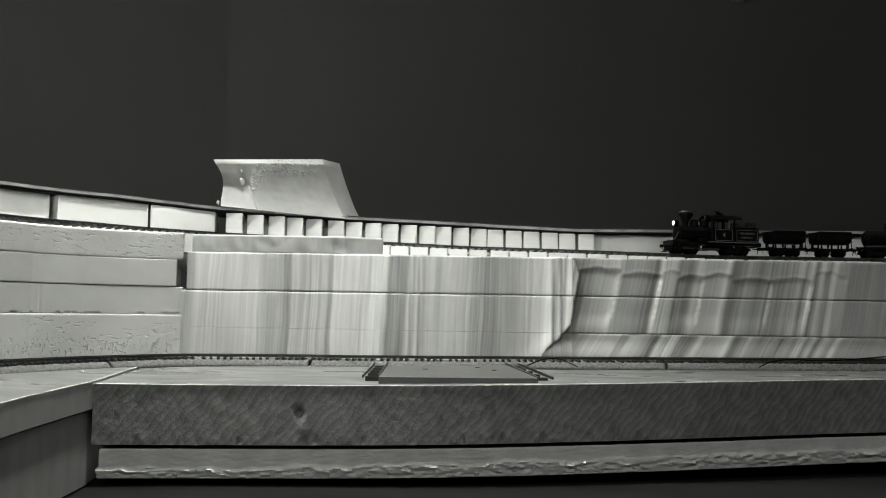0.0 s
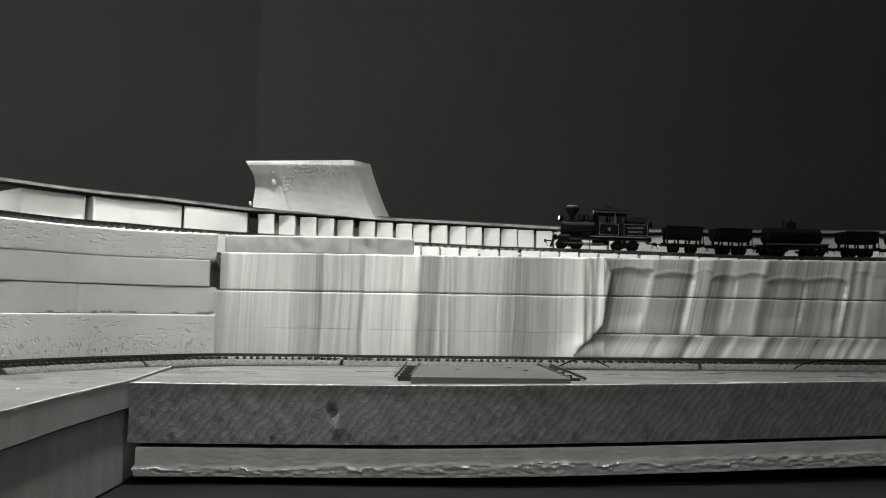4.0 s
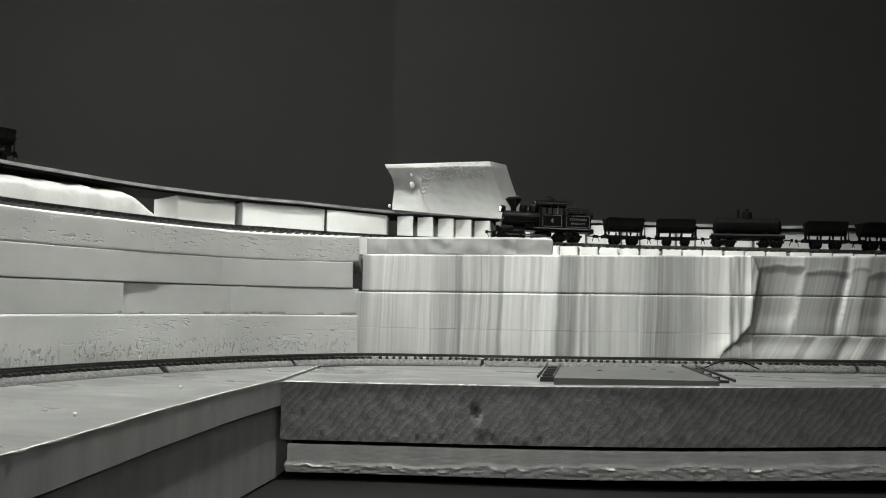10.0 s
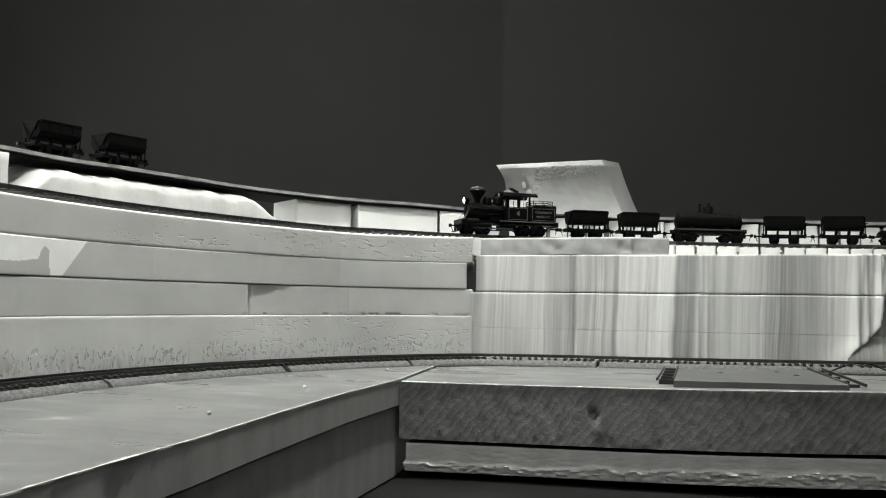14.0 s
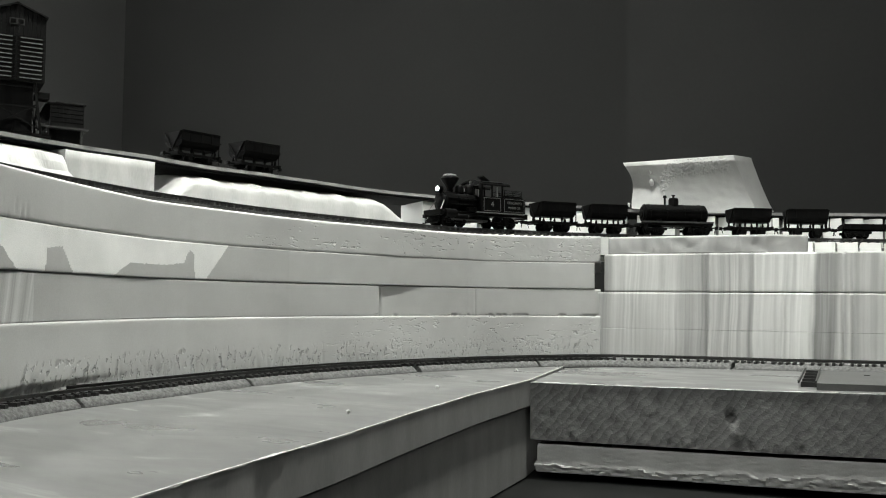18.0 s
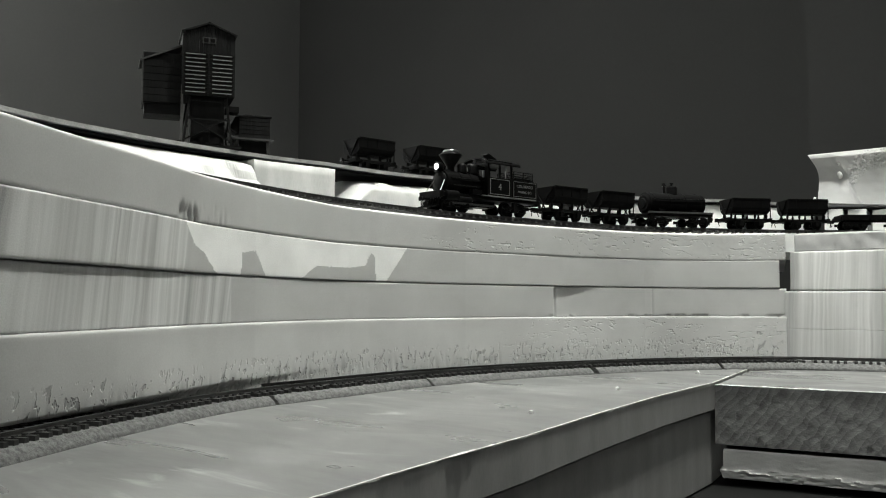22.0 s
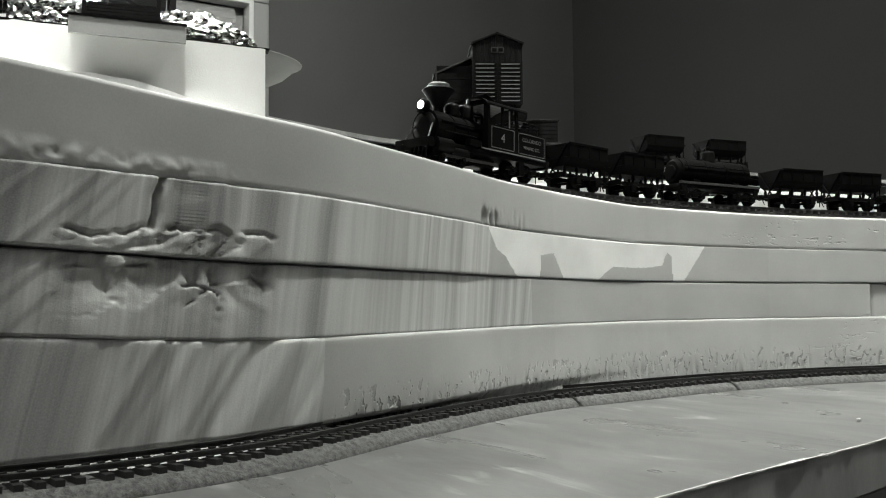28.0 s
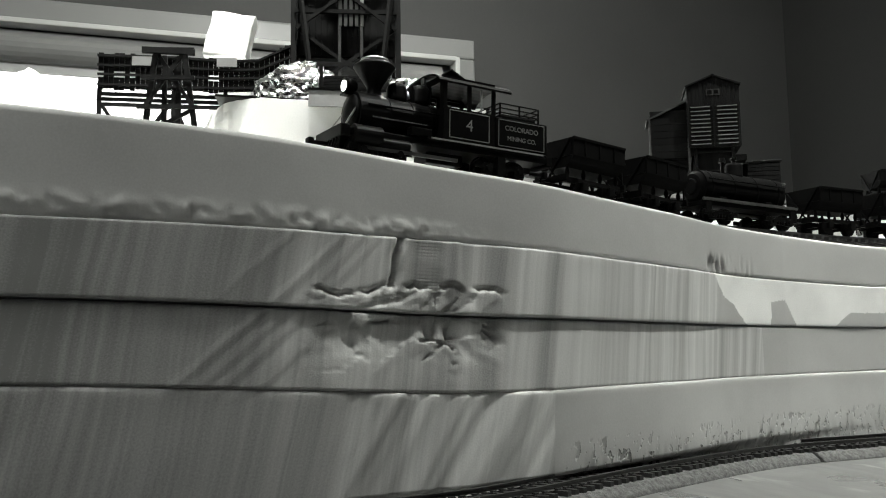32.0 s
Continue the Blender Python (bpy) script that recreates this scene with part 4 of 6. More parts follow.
def track_parts(owner, c, s, top, pitch, lo, hi):
    """Rails and ties of a piece of track; top(k): the height of the tie's underside at sample k."""
    n = sides(c)
    h = np.array([top(k) for k in range(len(c))])
    keep = (s >= lo) & (s <= hi)
    for side in (-1, 1):
        line = c + n * side * 0.0083
        sweep("rail", line[keep][::3], s[keep][::3], [(-0.0010, 0.0020), (0.0010, 0.0020), (0.0004, 0.0025), (0.0004, 0.0036), (0.0007, 0.0038), (0.0007, 0.0044), (-0.0007, 0.0044), (-0.0007, 0.0038), (-0.0004, 0.0036), (-0.0004, 0.0025)],
              M_RAIL, parent=owner, smooth=False, height=h[keep][::3])
    me = mesh_of(box(bmesh.new(), 0.0028, 0.030, 0.0020, pose(0, 0, 0.001)), "tie", M_TIE)
    clip = bmesh.new()
    box(clip, 0.0028, 0.030, 0.0020, pose(0, 0, 0.001))
    for y in (-0.0083, 0.0083):
        box(clip, 0.0022, 0.0042, 0.0008, pose(0, y, 0.0023))
    clip.to_mesh(me)
    clip.free()
    rnd = random.Random(5)
    for v in np.arange(lo, hi, pitch):
        k = int(np.searchsorted(s, v))
        if k >= len(c) - 1:
            break
        a = math.degrees(math.atan2(n[k, 1], n[k, 0])) + 90
        ob = part("tie", me, None, owner)
        ob.matrix_basis = pose(c[k, 0], c[k, 1], h[k], 0, 0, a + rnd.uniform(-1.2, 1.2))


def lower_track():
    foot, s = spline(FOOT, 0.003)
    c = foot + sides(foot) * 0.0225
    gz = np.array([ground_z(x, y) for x, y in c])
    bed = thing("roadbed", "grey granular foam roadbed strip with cut joints under the lower track", "roadbed")
    marks = [0, 0.42, 0.75, 1.06, 1.40, 1.585, 1.722, 1.90, 2.05, s[-1]]
    for a, b in zip(marks, marks[1:]):
        keep = (s >= a + 0.0006) & (s <= b - 0.0006)
        if keep.sum() > 3:
            prof = [(-0.0225, -0.0025), (-0.0205, 0.0016), (-0.0165, 0.0044), (-0.0150, 0.0048), (0.0150, 0.0048), (0.0165, 0.0044), (0.0225, -0.0025)]
            sweep("roadbed_piece", c[keep], s[keep], prof, M_CORK, parent=bed, height=gz[keep] + 0.0002,
                  relief=lambda q, j, z, x, y: 0.0004 * wob(q * 240, j * 3.1, 2) if j in (0, 1, 2) else 0.0)
    t = thing("lower_track", "model railway track with dark ties at the cliff's foot", "track")
    track_parts(t, c, s, lambda k: gz[k] + 0.0050, 0.0066, 0.50, 2.60)


def front_track():
    t = thing("cliff_top_track", "dark model railway track along the cliff's top edge", "track")
    track_parts(t, TC, TS, lambda k: rail_top(TS[k]) - 0.0044, 0.0078, S0 + 0.22, S0 + 2.45)
    settle(t)


# ---- risers, the raised board and the foam under it ----
def riser_blocks(name, label, d, lo, hi, pitch, gap, bottom, top, depth):
    r = thing(name, label, "riser")
    bm = bmesh.new()
    box(bm, pitch - gap, depth, 1.0, pose(0, 0, 0.5))
    es = [e for e in bm.edges if abs(e.verts[0].co.z - e.verts[1].co.z) > 0.5]
    bmesh.ops.bevel(bm, geom=es, offset=0.0012, segments=2, affect="EDGES")
    me = mesh_of(bm, "riser_block", M_WHITE)
    rnd = random.Random(9)
    line = TC + TN * d
    for v in np.arange(lo, hi, pitch):
        k = int(np.searchsorted(TS, S0 + v))
        p, f = settled(line[k, 0], line[k, 1], top(v))
        ob = part("riser_block", me, None, r)
        a = math.degrees(math.atan2(TN[k, 1], TN[k, 0])) - 90
        ob.matrix_basis = pose(p.x + TN[k, 0] * depth / 2, p.y + TN[k, 1] * depth / 2, bottom, 0, 0, a + rnd.uniform(-1.5, 1.5)) @ Matrix.Diagonal((f, 1, p.z - bottom, 1))
    core = (TS >= S0 + lo) & (TS <= S0 + hi)
    c = np.array([settled(x, y, 0)[0][:2] for x, y in line[core][::4]])
    ends = [settled(*line[int(np.searchsorted(TS, S0 + v))], top(v))[0].z for v in (lo, hi)]
    sweep("web", c, TS[core][::4], [(0.006, bottom), (0.008, bottom), (0.008, min(ends) - 0.001), (0.006, min(ends) - 0.001)], M_CARD, parent=r, smooth=False)


def board_z(u):
    """The underside of the raised board, by length along the line."""
    return float(np.interp(u, [0, 0.45, 0.73, 0.99, 1.13, 1.21, 1.30, 1.42, 1.6, 1.7, 1.8, 1.95], [0.156, 0.1515, 0.149, 0.159, 0.1675, 0.1757, 0.1800, 0.1825, 0.1825, 0.1795, 0.1765, 0.172]))


def raised_line():
    keep = (TS >= S0 + 0.02) & (TS <= S0 + 1.93)
    c, s = (TC + TN * 0.10)[keep][::4], TS[keep][::4]
    z = np.array([board_z(v - S0) for v in s])
    b = thing("raised_board", "thin pale board strip, warped, carrying the upper track", "board")
    sweep("upper_sheet", c, s, [(0.0, 0.0008), (0.0, 0.0038), (0.075, 0.0038), (0.075, 0.0008)], M_BOARD, parent=b, smooth=False,
          height=z + np.array([0.0006 * wob(v * 18, 3) for v in s]))
    sweep("lower_sheet", c, s, [(0.003, -0.0016), (0.003, 0.0002), (0.07, 0.0002), (0.07, -0.0016)], M_DARKWOOD, parent=b, smooth=False, label="dark curling underlay",
          height=z + np.array([0.0012 * wob(v * 25, 8) - 0.0006 for v in s]))
    t = thing("upper_track", "dark model railway track on the raised board", "track")
    line = TC + TN * 0.122
    for side in (-1, 1):
        k2 = (TS >= S0 + 0.05) & (TS <= S0 + 1.72)
        sweep("rail", (line + TN * side * 0.0083)[k2][::6], TS[k2][::6], [(-0.0007, 0.0), (0.0007, 0.0), (0.0007, 0.0022), (-0.0007, 0.0022)], M_TIE, parent=t, smooth=False,
              height=np.array([board_z(v - S0) + 0.0040 for v in TS[k2][::6]]))
    riser_blocks("front_riser", "slotted white foam incline under the front track", -0.020, 0.30, 1.16, 0.0203, 0.0023, 0.1121, lambda v: rail_top(S0 + v) - 0.0046, 0.040)
    riser_blocks("back_riser", "slotted white foam incline under the raised board", 0.102, 0.72, 1.128, 0.0208, 0.0024, 0.1121, lambda v: board_z(v) - 0.0018, 0.045)
    # plain foam under the rest of the board
    def filler(lo, hi, d, top, label, mat=M_WHITE, rough=0.0012, seed=1, bottom=0.1125):
        keep = (TS >= S0 + lo) & (TS <= S0 + hi)
        c, s = (TC + TN * d)[keep], TS[keep]
        rows = 9
        prof = [(0.0, k / rows) for k in range(rows + 1)] + [(0.03, 1.0), (0.06, 1.0), (0.06, 0.0)]
        ob = sweep("foam_filler", c, s, prof, mat, label, "foam piece", group="foam under the raised board",
                   relief=lambda q, j, z, x, y: 0 if j > rows else rough * (wob(q * 55, seed, z * 3) + 0.5 * wob(q * 170, seed + 2, z * 7)))
        me = ob.data
        co = np.empty(len(me.vertices) * 3)
        me.vertices.foreach_get("co", co)
        co = co.reshape(-1, 3)
        tops = np.repeat([top(v - S0) for v in s], len(prof))
        co[:, 2] = bottom + co[:, 2] * (tops - bottom)
        me.vertices.foreach_set("co", co.ravel())
        return settle(ob)
    under = lambda v: board_z(v) - 0.0022
    filler(0.02, 0.715, 0.108, under, "long white foam piece under the raised board", bottom=0.106)
    filler(1.131, 1.186, 0.103, under, "white foam piece with sanded tooth marks under the board", rough=0.0016, seed=4)
    filler(1.187, 1.252, 0.106, under, "white foam piece under the raised board", seed=6)
    filler(1.254, 1.298, 0.112, under, "white foam piece set back under the raised board", seed=7)
    filler(1.592, 1.680, 0.096, under, "smooth foam piece close under the raised board", M_CUT, 0.0006, 8)
    # a rounded piece whose ragged sloping top catches the light
    keep = (TS >= S0 + 1.305) & (TS <= S0 + 1.588)
    c, s = (TC + TN * 0.085)[keep], TS[keep]
    hump = lambda v: 0.044 * step01(1.300, 1.345, v) * step01(1.605, 1.555, v)
    prof = [(0.0, 0.0), (0.0, 0.4), (0.0, 0.68), (0.0008, 0.74), (0.0022, 0.785), (0.006, 0.83), (0.011, 0.87), (0.017, 0.91), (0.024, 0.945), (0.032, 0.975), (0.045, 1.0), (0.07, 1.0), (0.07, 0.0)]
    ob = sweep("foam_filler", c, s, prof, M_CUT, "rounded pale foam piece with a ragged sloping lit top", "foam piece", group="foam under the raised board",
               relief=lambda q, j, z, x, y: 0 if j > 10 else 0.0008 * wob(q * 30, 2, j * 0.8) + (0.0022 * wob(q * 150, 5, j * 1.1) + 0.0030 * wob(q * 60, 7, j * 0.7)) * (j > 3))
    me = ob.data
    co = np.empty(len(me.vertices) * 3)
    me.vertices.foreach_get("co", co)
    co = co.reshape(-1, 3)
    co[:, 2] = 0.126 + co[:, 2] * np.repeat([0.012 + 0.9 * hump(v - S0) * (1 + 0.06 * wob(v * 60, 3)) for v in s], len(prof))
    me.vertices.foreach_set("co", co.ravel())
    settle(ob)
    # broken terrain further along
    keep = (TS >= S0 + 1.682) & (TS <= S0 + 1.99)
    c, s = (TC + TN * 0.075)[keep], TS[keep]
    prof = [(0.0, 0.0), (0.0, 0.3), (0.003, 0.5), (0.008, 0.65), (0.014, 0.78), (0.022, 0.9), (0.035, 1.0), (0.08, 1.0), (0.08, 0.0)]
    ob = sweep("foam_terrain", c, s, prof, M_FOAM, "broken pale foam terrain with bright facets below the board", "foam piece", smooth=False,
               relief=lambda q, j, z, x, y: 0 if j > 6 else 0.006 * wob(q * 24, 2, j * 0.5) + 0.005 * abs(wob(q * 50, 5, j * 0.9)) + 0.0012 * wob(q * 160, 8, j * 1.3))
    me = ob.data
    co = np.empty(len(me.vertices) * 3)
    me.vertices.foreach_get("co", co)
    co = co.reshape(-1, 3)
    co[:, 2] = 0.126 + co[:, 2] * np.repeat([(board_z(v - S0) - 0.003 - 0.126) * (1 - 0.3 * step01(1.85, 1.99, v - S0)) for v in s], len(prof))
    me.vertices.foreach_set("co", co.ravel())
    settle(ob), settle(b), settle(t)


def wedge():
    """A flared block of foam that stands on the raised board."""
    bm = bmesh.new()
    rows, cols = 44, 80
    A, Bv = Vector((-0.248, 0.932, 0)), Vector((-0.083, 0.966, 0))
    ux = (Bv - A).normalized()
    uy = Vector((-ux.y, ux.x, 0))
    L = (Bv - A).length
    front, back = [], []
    for r in range(rows + 1):
        v = r / rows
        zl, zr = 0.172 + 0.0555 * v, 0.1605 + 0.0705 * v
        x0 = -0.006 * (2 * v - 1) * abs(2 * v - 1) + 0.004 * math.sin(math.pi * v)
        x1 = L - 0.001 - 0.030 * v ** 0.75
        rowf, rowb = [], []
        for k in range(cols + 1):
            u = k / cols
            x = x0 + (x1 - 0.018 * (1 - 0.0 * v) - x0) * u
            z = zl + (zr - zl) * u
            dent = 0.010 * math.sin(math.pi * min(1, v * 1.02)) ** 0.8
            scoop = 0.012 * step01(0.30, 0.16, u) * step01(0.0, 0.5, v) * step01(1.0, 0.75, v)
            line = 0.36 + 0.30 * step01(0.25, 0.45, u) + 0.14 * u
            rough = 0.0014 * step01(line - 0.10, line, v) * step01(line + 0.30, line + 0.22, v) * step01(0.22, 0.30, u) * step01(0.97, 0.9, u) * (wob(u * 44, v * 30, 3) + 0.7 * wob(u * 110, v * 70, 8) - 0.3)
            rough += 0.0016 * math.exp(-(((u - 0.235 - 0.12 * (0.6 - v)) / 0.012) ** 2)) * step01(0.95, 0.6, v)
            lip = -0.011 * max(0.0, (v - 0.90) / 0.10)
            d = dent + scoop + rough + 0.0006 * wob(u * 14, v * 9, 1) - lip
            p = A + ux * x + uy * d
            rowf.append(bm.verts.new((p.x, p.y, z)))
        for k in range(2):
            u = k
            p = A + ux * ((x0 + 0.004) if k == 0 else x1) + uy * (0.055 - 0.006 * v)
            rowb.append(bm.verts.new((p.x, p.y, zl + (zr - zl) * u + 0.0015)))
        front.append(rowf)
        back.append(rowb)
    for r in range(rows):
        for k in range(cols):
            bm.faces.new((front[r][k], front[r][k + 1], front[r + 1][k + 1], front[r + 1][k]))
        bm.faces.new((front[r][cols], back[r][1], back[r + 1][1], front[r + 1][cols]))
        bm.faces.new((back[r][1], back[r][0], back[r + 1][0], back[r + 1][1]))
        bm.faces.new((back[r][0], front[r][0], front[r + 1][0], back[r + 1][0]))
    bm.faces.new([*front[-1], back[-1][1], back[-1][0]])
    bm.faces.new([*front[0][::-1], back[0][0], back[0][1]])
    bmesh.ops.triangulate(bm, faces=[f for f in bm.faces if len(f.verts) > 4])
    bmesh.ops.recalc_face_normals(bm, faces=bm.faces)
    w = thing("foam_wedge", "flared white foam block with rough scooped front on the board", "foam block")
    part("block", bm, M_TORN, w)
    for v, u, sz in ((0.82, 0.155, 0.0030), (0.58, 0.16, 0.0042), (0.1, 0.012, 0.0025)):
        b2 = bmesh.new()
        bmesh.ops.create_icosphere(b2, subdivisions=2, radius=sz)
        for q in b2.verts:
            q.co *= 1 + 0.5 * wob(q.co.x * 400, q.co.y * 400, q.co.z * 400 + v * 9)
            q.co.x *= 0.6
        p = A + ux * (L * u) + uy * (0.016 if u > 0.1 else 0.004)
        bmesh.ops.translate(b2, verts=b2.verts, vec=(p.x, p.y, 0.171 + 0.056 * v))
        part("torn_chip", b2, M_WHITE, w, "bright torn chip of foam", True)
    settle(w)


lower_track()
front_track()
raised_line()
wedge()


# ---- the train ----
def wheelset(parent, x, z, r, name="wheelset", gauge=0.0165):
    bm = bmesh.new()
    for y in (-1, 1):
        cyl(bm, r, r, 0.0022, pose(x, y * gauge / 2, z, 90), 18)
        cyl(bm, r * 1.14, r * 1.14, 0.0006, pose(x, y * (gauge / 2 - 0.0014), z, 90), 18)
    cyl(bm, 0.0009, 0.0009, gauge, pose(x, 0, z, 90), 8)
    return part(name, bm, M_BLACK, parent)


def bogie(parent, x, r=0.0046, base=0.017):
    bm = bmesh.new()
    for y in (-0.0118, 0.0118):
        box(bm, base + 0.012, 0.0016, 0.0026, pose(x, y, r + 0.0012), 0.0004)
        for dx in (-base / 2, base / 2):
            box(bm, 0.005, 0.0022, 0.0048, pose(x + dx, y, r), 0.0006)
            cyl(bm, 0.0014, 0.0014, 0.0030, pose(x + dx, y * 1.06, r, 90), 10)
        for dx in (-0.002, 0.0, 0.002):
            cyl(bm, 0.0009, 0.0009, 0.003, pose(x + dx, y, r - 0.0003), 8)
    box(bm, 0.005, 0.022, 0.002, pose(x, 0, r + 0.0018))
    b = part("bogie", bm, M_BLACK, parent)
    for dx in (-base / 2, base / 2):
        wheelset(b, x + dx, r, r)
    return b


def coupler(parent, x, z=0.0078, way=1):
    bm = bmesh.new()
    box(bm, 0.007, 0.0016, 0.0014, pose(x, 0, z))
    box(bm, 0.0024, 0.0042, 0.0034, pose(x + way * 0.0040, 0, z), 0.0006)
    beam(bm, (x + way * 0.003, 0, z - 0.001), (x + way * 0.0015, 0.001, z - 0.0055), 0.0006)
    part("coupler", bm, M_BLACK, parent)


def text_mesh(word, size, mat, m, parent, name="lettering"):
    cu = bpy.data.curves.new(name, "FONT")
    cu.body, cu.size, cu.extrude, cu.align_x, cu.align_y = word, size, 0.00003, "CENTER", "CENTER"
    tmp = new(name, cu)
    me = bpy.data.meshes.new_from_object(tmp.evaluated_get(bpy.context.evaluated_depsgraph_get()))
    bpy.data.objects.remove(tmp)
    me.materials.append(mat)
    ob = part(name, me, mat, parent)
    ob.matrix_basis = m
    return ob


def loco():
    L = thing("locomotive", "black narrow-gauge steam locomotive with a balloon stack and lettered bunker", "locomotive")
    zf = 0.0125
    part("frame", B(0.1045, 0.0235, 0.0030, -0.0045, 0, zf, bevel=0.0006), M_BLACK, L)
    for y in (-1, 1):
        part("running_board", B(0.060, 0.0028, 0.0010, -0.021, y * 0.0132, zf + 0.0014), M_BLACK, L)
        part("edge_line", B(0.058, 0.0002, 0.0007, -0.021, y * 0.0147, zf + 0.0014), M_LINE, L, "thin pale edge line")
        part("cylinder", Cx(0.0042, 0.012, 0.036, y * 0.0105, zf - 0.001, 0, 90), M_BLACK, L)
        part("side_rod", B(0.044, 0.0012, 0.0014, 0.016, y * 0.0126, 0.0062), M_RAIL, L, "bright steel side rod")
        part("handrail", Cx(0.0004, 0.034, 0.018, y * 0.0098, 0.0255, 0, 90, seg=8), M_BLACK, L, "thin handrail")
        part("tool_box", B(0.010, 0.004, 0.0035, 0.012, y * 0.0118, zf + 0.0035, bevel=0.0004), M_BLACK, L)
        part("step", B(0.004, 0.003, 0.008, -0.028, y * 0.0125, zf - 0.006), M_BLACK, L)
        part("air_tank", Cx(0.0026, 0.014, 0.024, y * 0.0110, zf - 0.0035, 0, 90), M_BLACK, L)
    part("pilot_beam", B(0.0040, 0.0255, 0.0052, 0.0462, 0, zf - 0.0002, bevel=0.0006), M_BLACK, L)
    pilot = bmesh.new()
    for k in range(9):
        y = -0.011 + 0.00275 * k
        beam(pilot, (0.0476, y, zf - 0.002), (0.0506 - 0.0006 * abs(k - 4), y * 0.9, 0.0030), 0.0008)
    box(pilot, 0.002, 0.022, 0.001, pose(0.0497, 0, 0.003))
    part("pilot", pilot, M_BLACK, L)
    boiler = bmesh.new()
    cyl(boiler, 0.0092, 0.0092, 0.033, pose(0.0165, 0, 0.0225, 0, 90), 32)
    cyl(boiler, 0.0098, 0.0098, 0.012, pose(0.0320, 0, 0.0225, 0, 90), 32)
    for x in (0.004, 0.013, 0.0235):
        cyl(boiler, 0.0095, 0.0095, 0.0009, pose(x, 0, 0.0225, 0, 90), 32)
    part("boiler", boiler, M_BLACK, L, smooth=False)
    part("smokebox_door", lathe([(0.0084, 0.0), (0.0080, 0.0010), (0.0040, 0.0018), (0.0008, 0.0021)]), M_BLACK, L, smooth=True).matrix_basis = pose(0.038, 0, 0.0225, 0, 90)
    part("chimney", lathe([(0.0040, 0.030), (0.0032, 0.0320), (0.0029, 0.0345), (0.0033, 0.0357), (0.0086, 0.0436), (0.0090, 0.0442), (0.0086, 0.0448), (0.0064, 0.0464), (0.0056, 0.0470)], 32), M_BLACK, L, smooth=True).matrix_basis = pose(0.0278, 0, 0)
    part("chimney_cap", lathe([(0.0064, 0.0464), (0.0058, 0.0477), (0.0050, 0.0481), (0.0048, 0.0477)], 32), M_CHROME, L, "bright metal stack rim", True).matrix_basis = pose(0.0278, 0, 0)
    head = part("headlamp", lathe([(0.0022, -0.0030), (0.0034, -0.0018), (0.0037, 0.0020), (0.0036, 0.0024)]), M_BLACK, L, smooth=True)
    head.matrix_basis = pose(0.0392, 0, 0.0342, 0, 90)
    part("lens", lathe([(0.0024, 0.0022), (0.0022, 0.0028), (0.0010, 0.0031)]), M_LAMPGLOW, head, "glowing headlamp lens", True)
    part("lamp_bracket", B(0.010, 0.004, 0.0008, 0.0375, 0, 0.0306), M_BLACK, L)
    part("sand_dome", lathe([(0.0050, 0.030), (0.0044, 0.0325), (0.0044, 0.0365), (0.0036, 0.0385), (0.0012, 0.0393)]), M_BLACK, L, smooth=True).matrix_basis = pose(0.0170, 0, 0)
    part("steam_dome", lathe([(0.0056, 0.030), (0.0050, 0.0325), (0.0050, 0.0370), (0.0040, 0.0392), (0.0012, 0.0402)]), M_BLACK, L, smooth=True).matrix_basis = pose(0.0060, 0, 0)
    bell = part("bell_frame", B(0.001, 0.007, 0.0075, 0.0112, 0, 0.0345), M_BLACK, L)
    part("bell", lathe([(0.0024, 0.0330), (0.0019, 0.0345), (0.0012, 0.0362), (0.0005, 0.0368)]), M_CHROME, bell, "polished bell", True).matrix_basis = pose(0.0112, 0, 0)
    part("whistle", lathe([(0.0006, 0.038), (0.0006, 0.0405), (0.0011, 0.0408), (0.0011, 0.0432), (0.0004, 0.0436)], 10), M_CHROME, L, "brass whistle").matrix_basis = pose(0.0045, 0.001, 0)
    for y in (-1, 1):
        stay = bmesh.new()
        beam(stay, (0.0375, y * 0.006, 0.0260), (0.0452, y * 0.0090, zf + 0.002), 0.0006)
        part("brace", stay, M_CHROME, L, "thin bright brace")
        part("pipe", Cx(0.0006, 0.026, 0.020, y * 0.0094, 0.0200, 0, 90, seg=8), M_BLACK, L)
    # cab with window openings
    cab = part("cab", B(0.0250, 0.0270, 0.0012, -0.0115, 0, zf + 0.002), M_BLACK, L)
    for y in (-1, 1):
        side = bmesh.new()
        box(side, 0.0260, 0.0009, 0.0140, pose(-0.0115, y * 0.0131, zf + 0.0092))
        for x in (-0.0240, -0.0115, 0.0007):
            box(side, 0.0018, 0.0009, 0.0118, pose(x, y * 0.0131, zf + 0.0221))
        box(side, 0.0260, 0.0009, 0.0020, pose(-0.0115, y * 0.0131, zf + 0.0288))
        part("cab_side", side, M_BLACK, cab)
        part("window_bar", B(0.0007, 0.0005, 0.0096, -0.0175, y * 0.0134, zf + 0.0212), M_LINE, cab, "pale window post")
        frame_ = bmesh.new()
        for z in (zf + 0.0034, zf + 0.0152):
            box(frame_, 0.0200, 0.0001, 0.00035, pose(-0.0115, y * 0.01365, z))
        for x in (-0.0215, -0.0015):
            box(frame_, 0.00035, 0.0001, 0.0118, pose(x, y * 0.01365, zf + 0.0093))
        part("panel_line", frame_, M_LINE, cab, "thin pale panel lining")
        text_mesh("4", 0.0072, M_LINE, pose(-0.0115, y * 0.01372, zf + 0.0093, 90, 0, 180 if y > 0 else 0), cab, "numeral")
    front = bmesh.new()
    box(front, 0.0009, 0.0252, 0.0140, pose(0.0010, 0, zf + 0.0092))
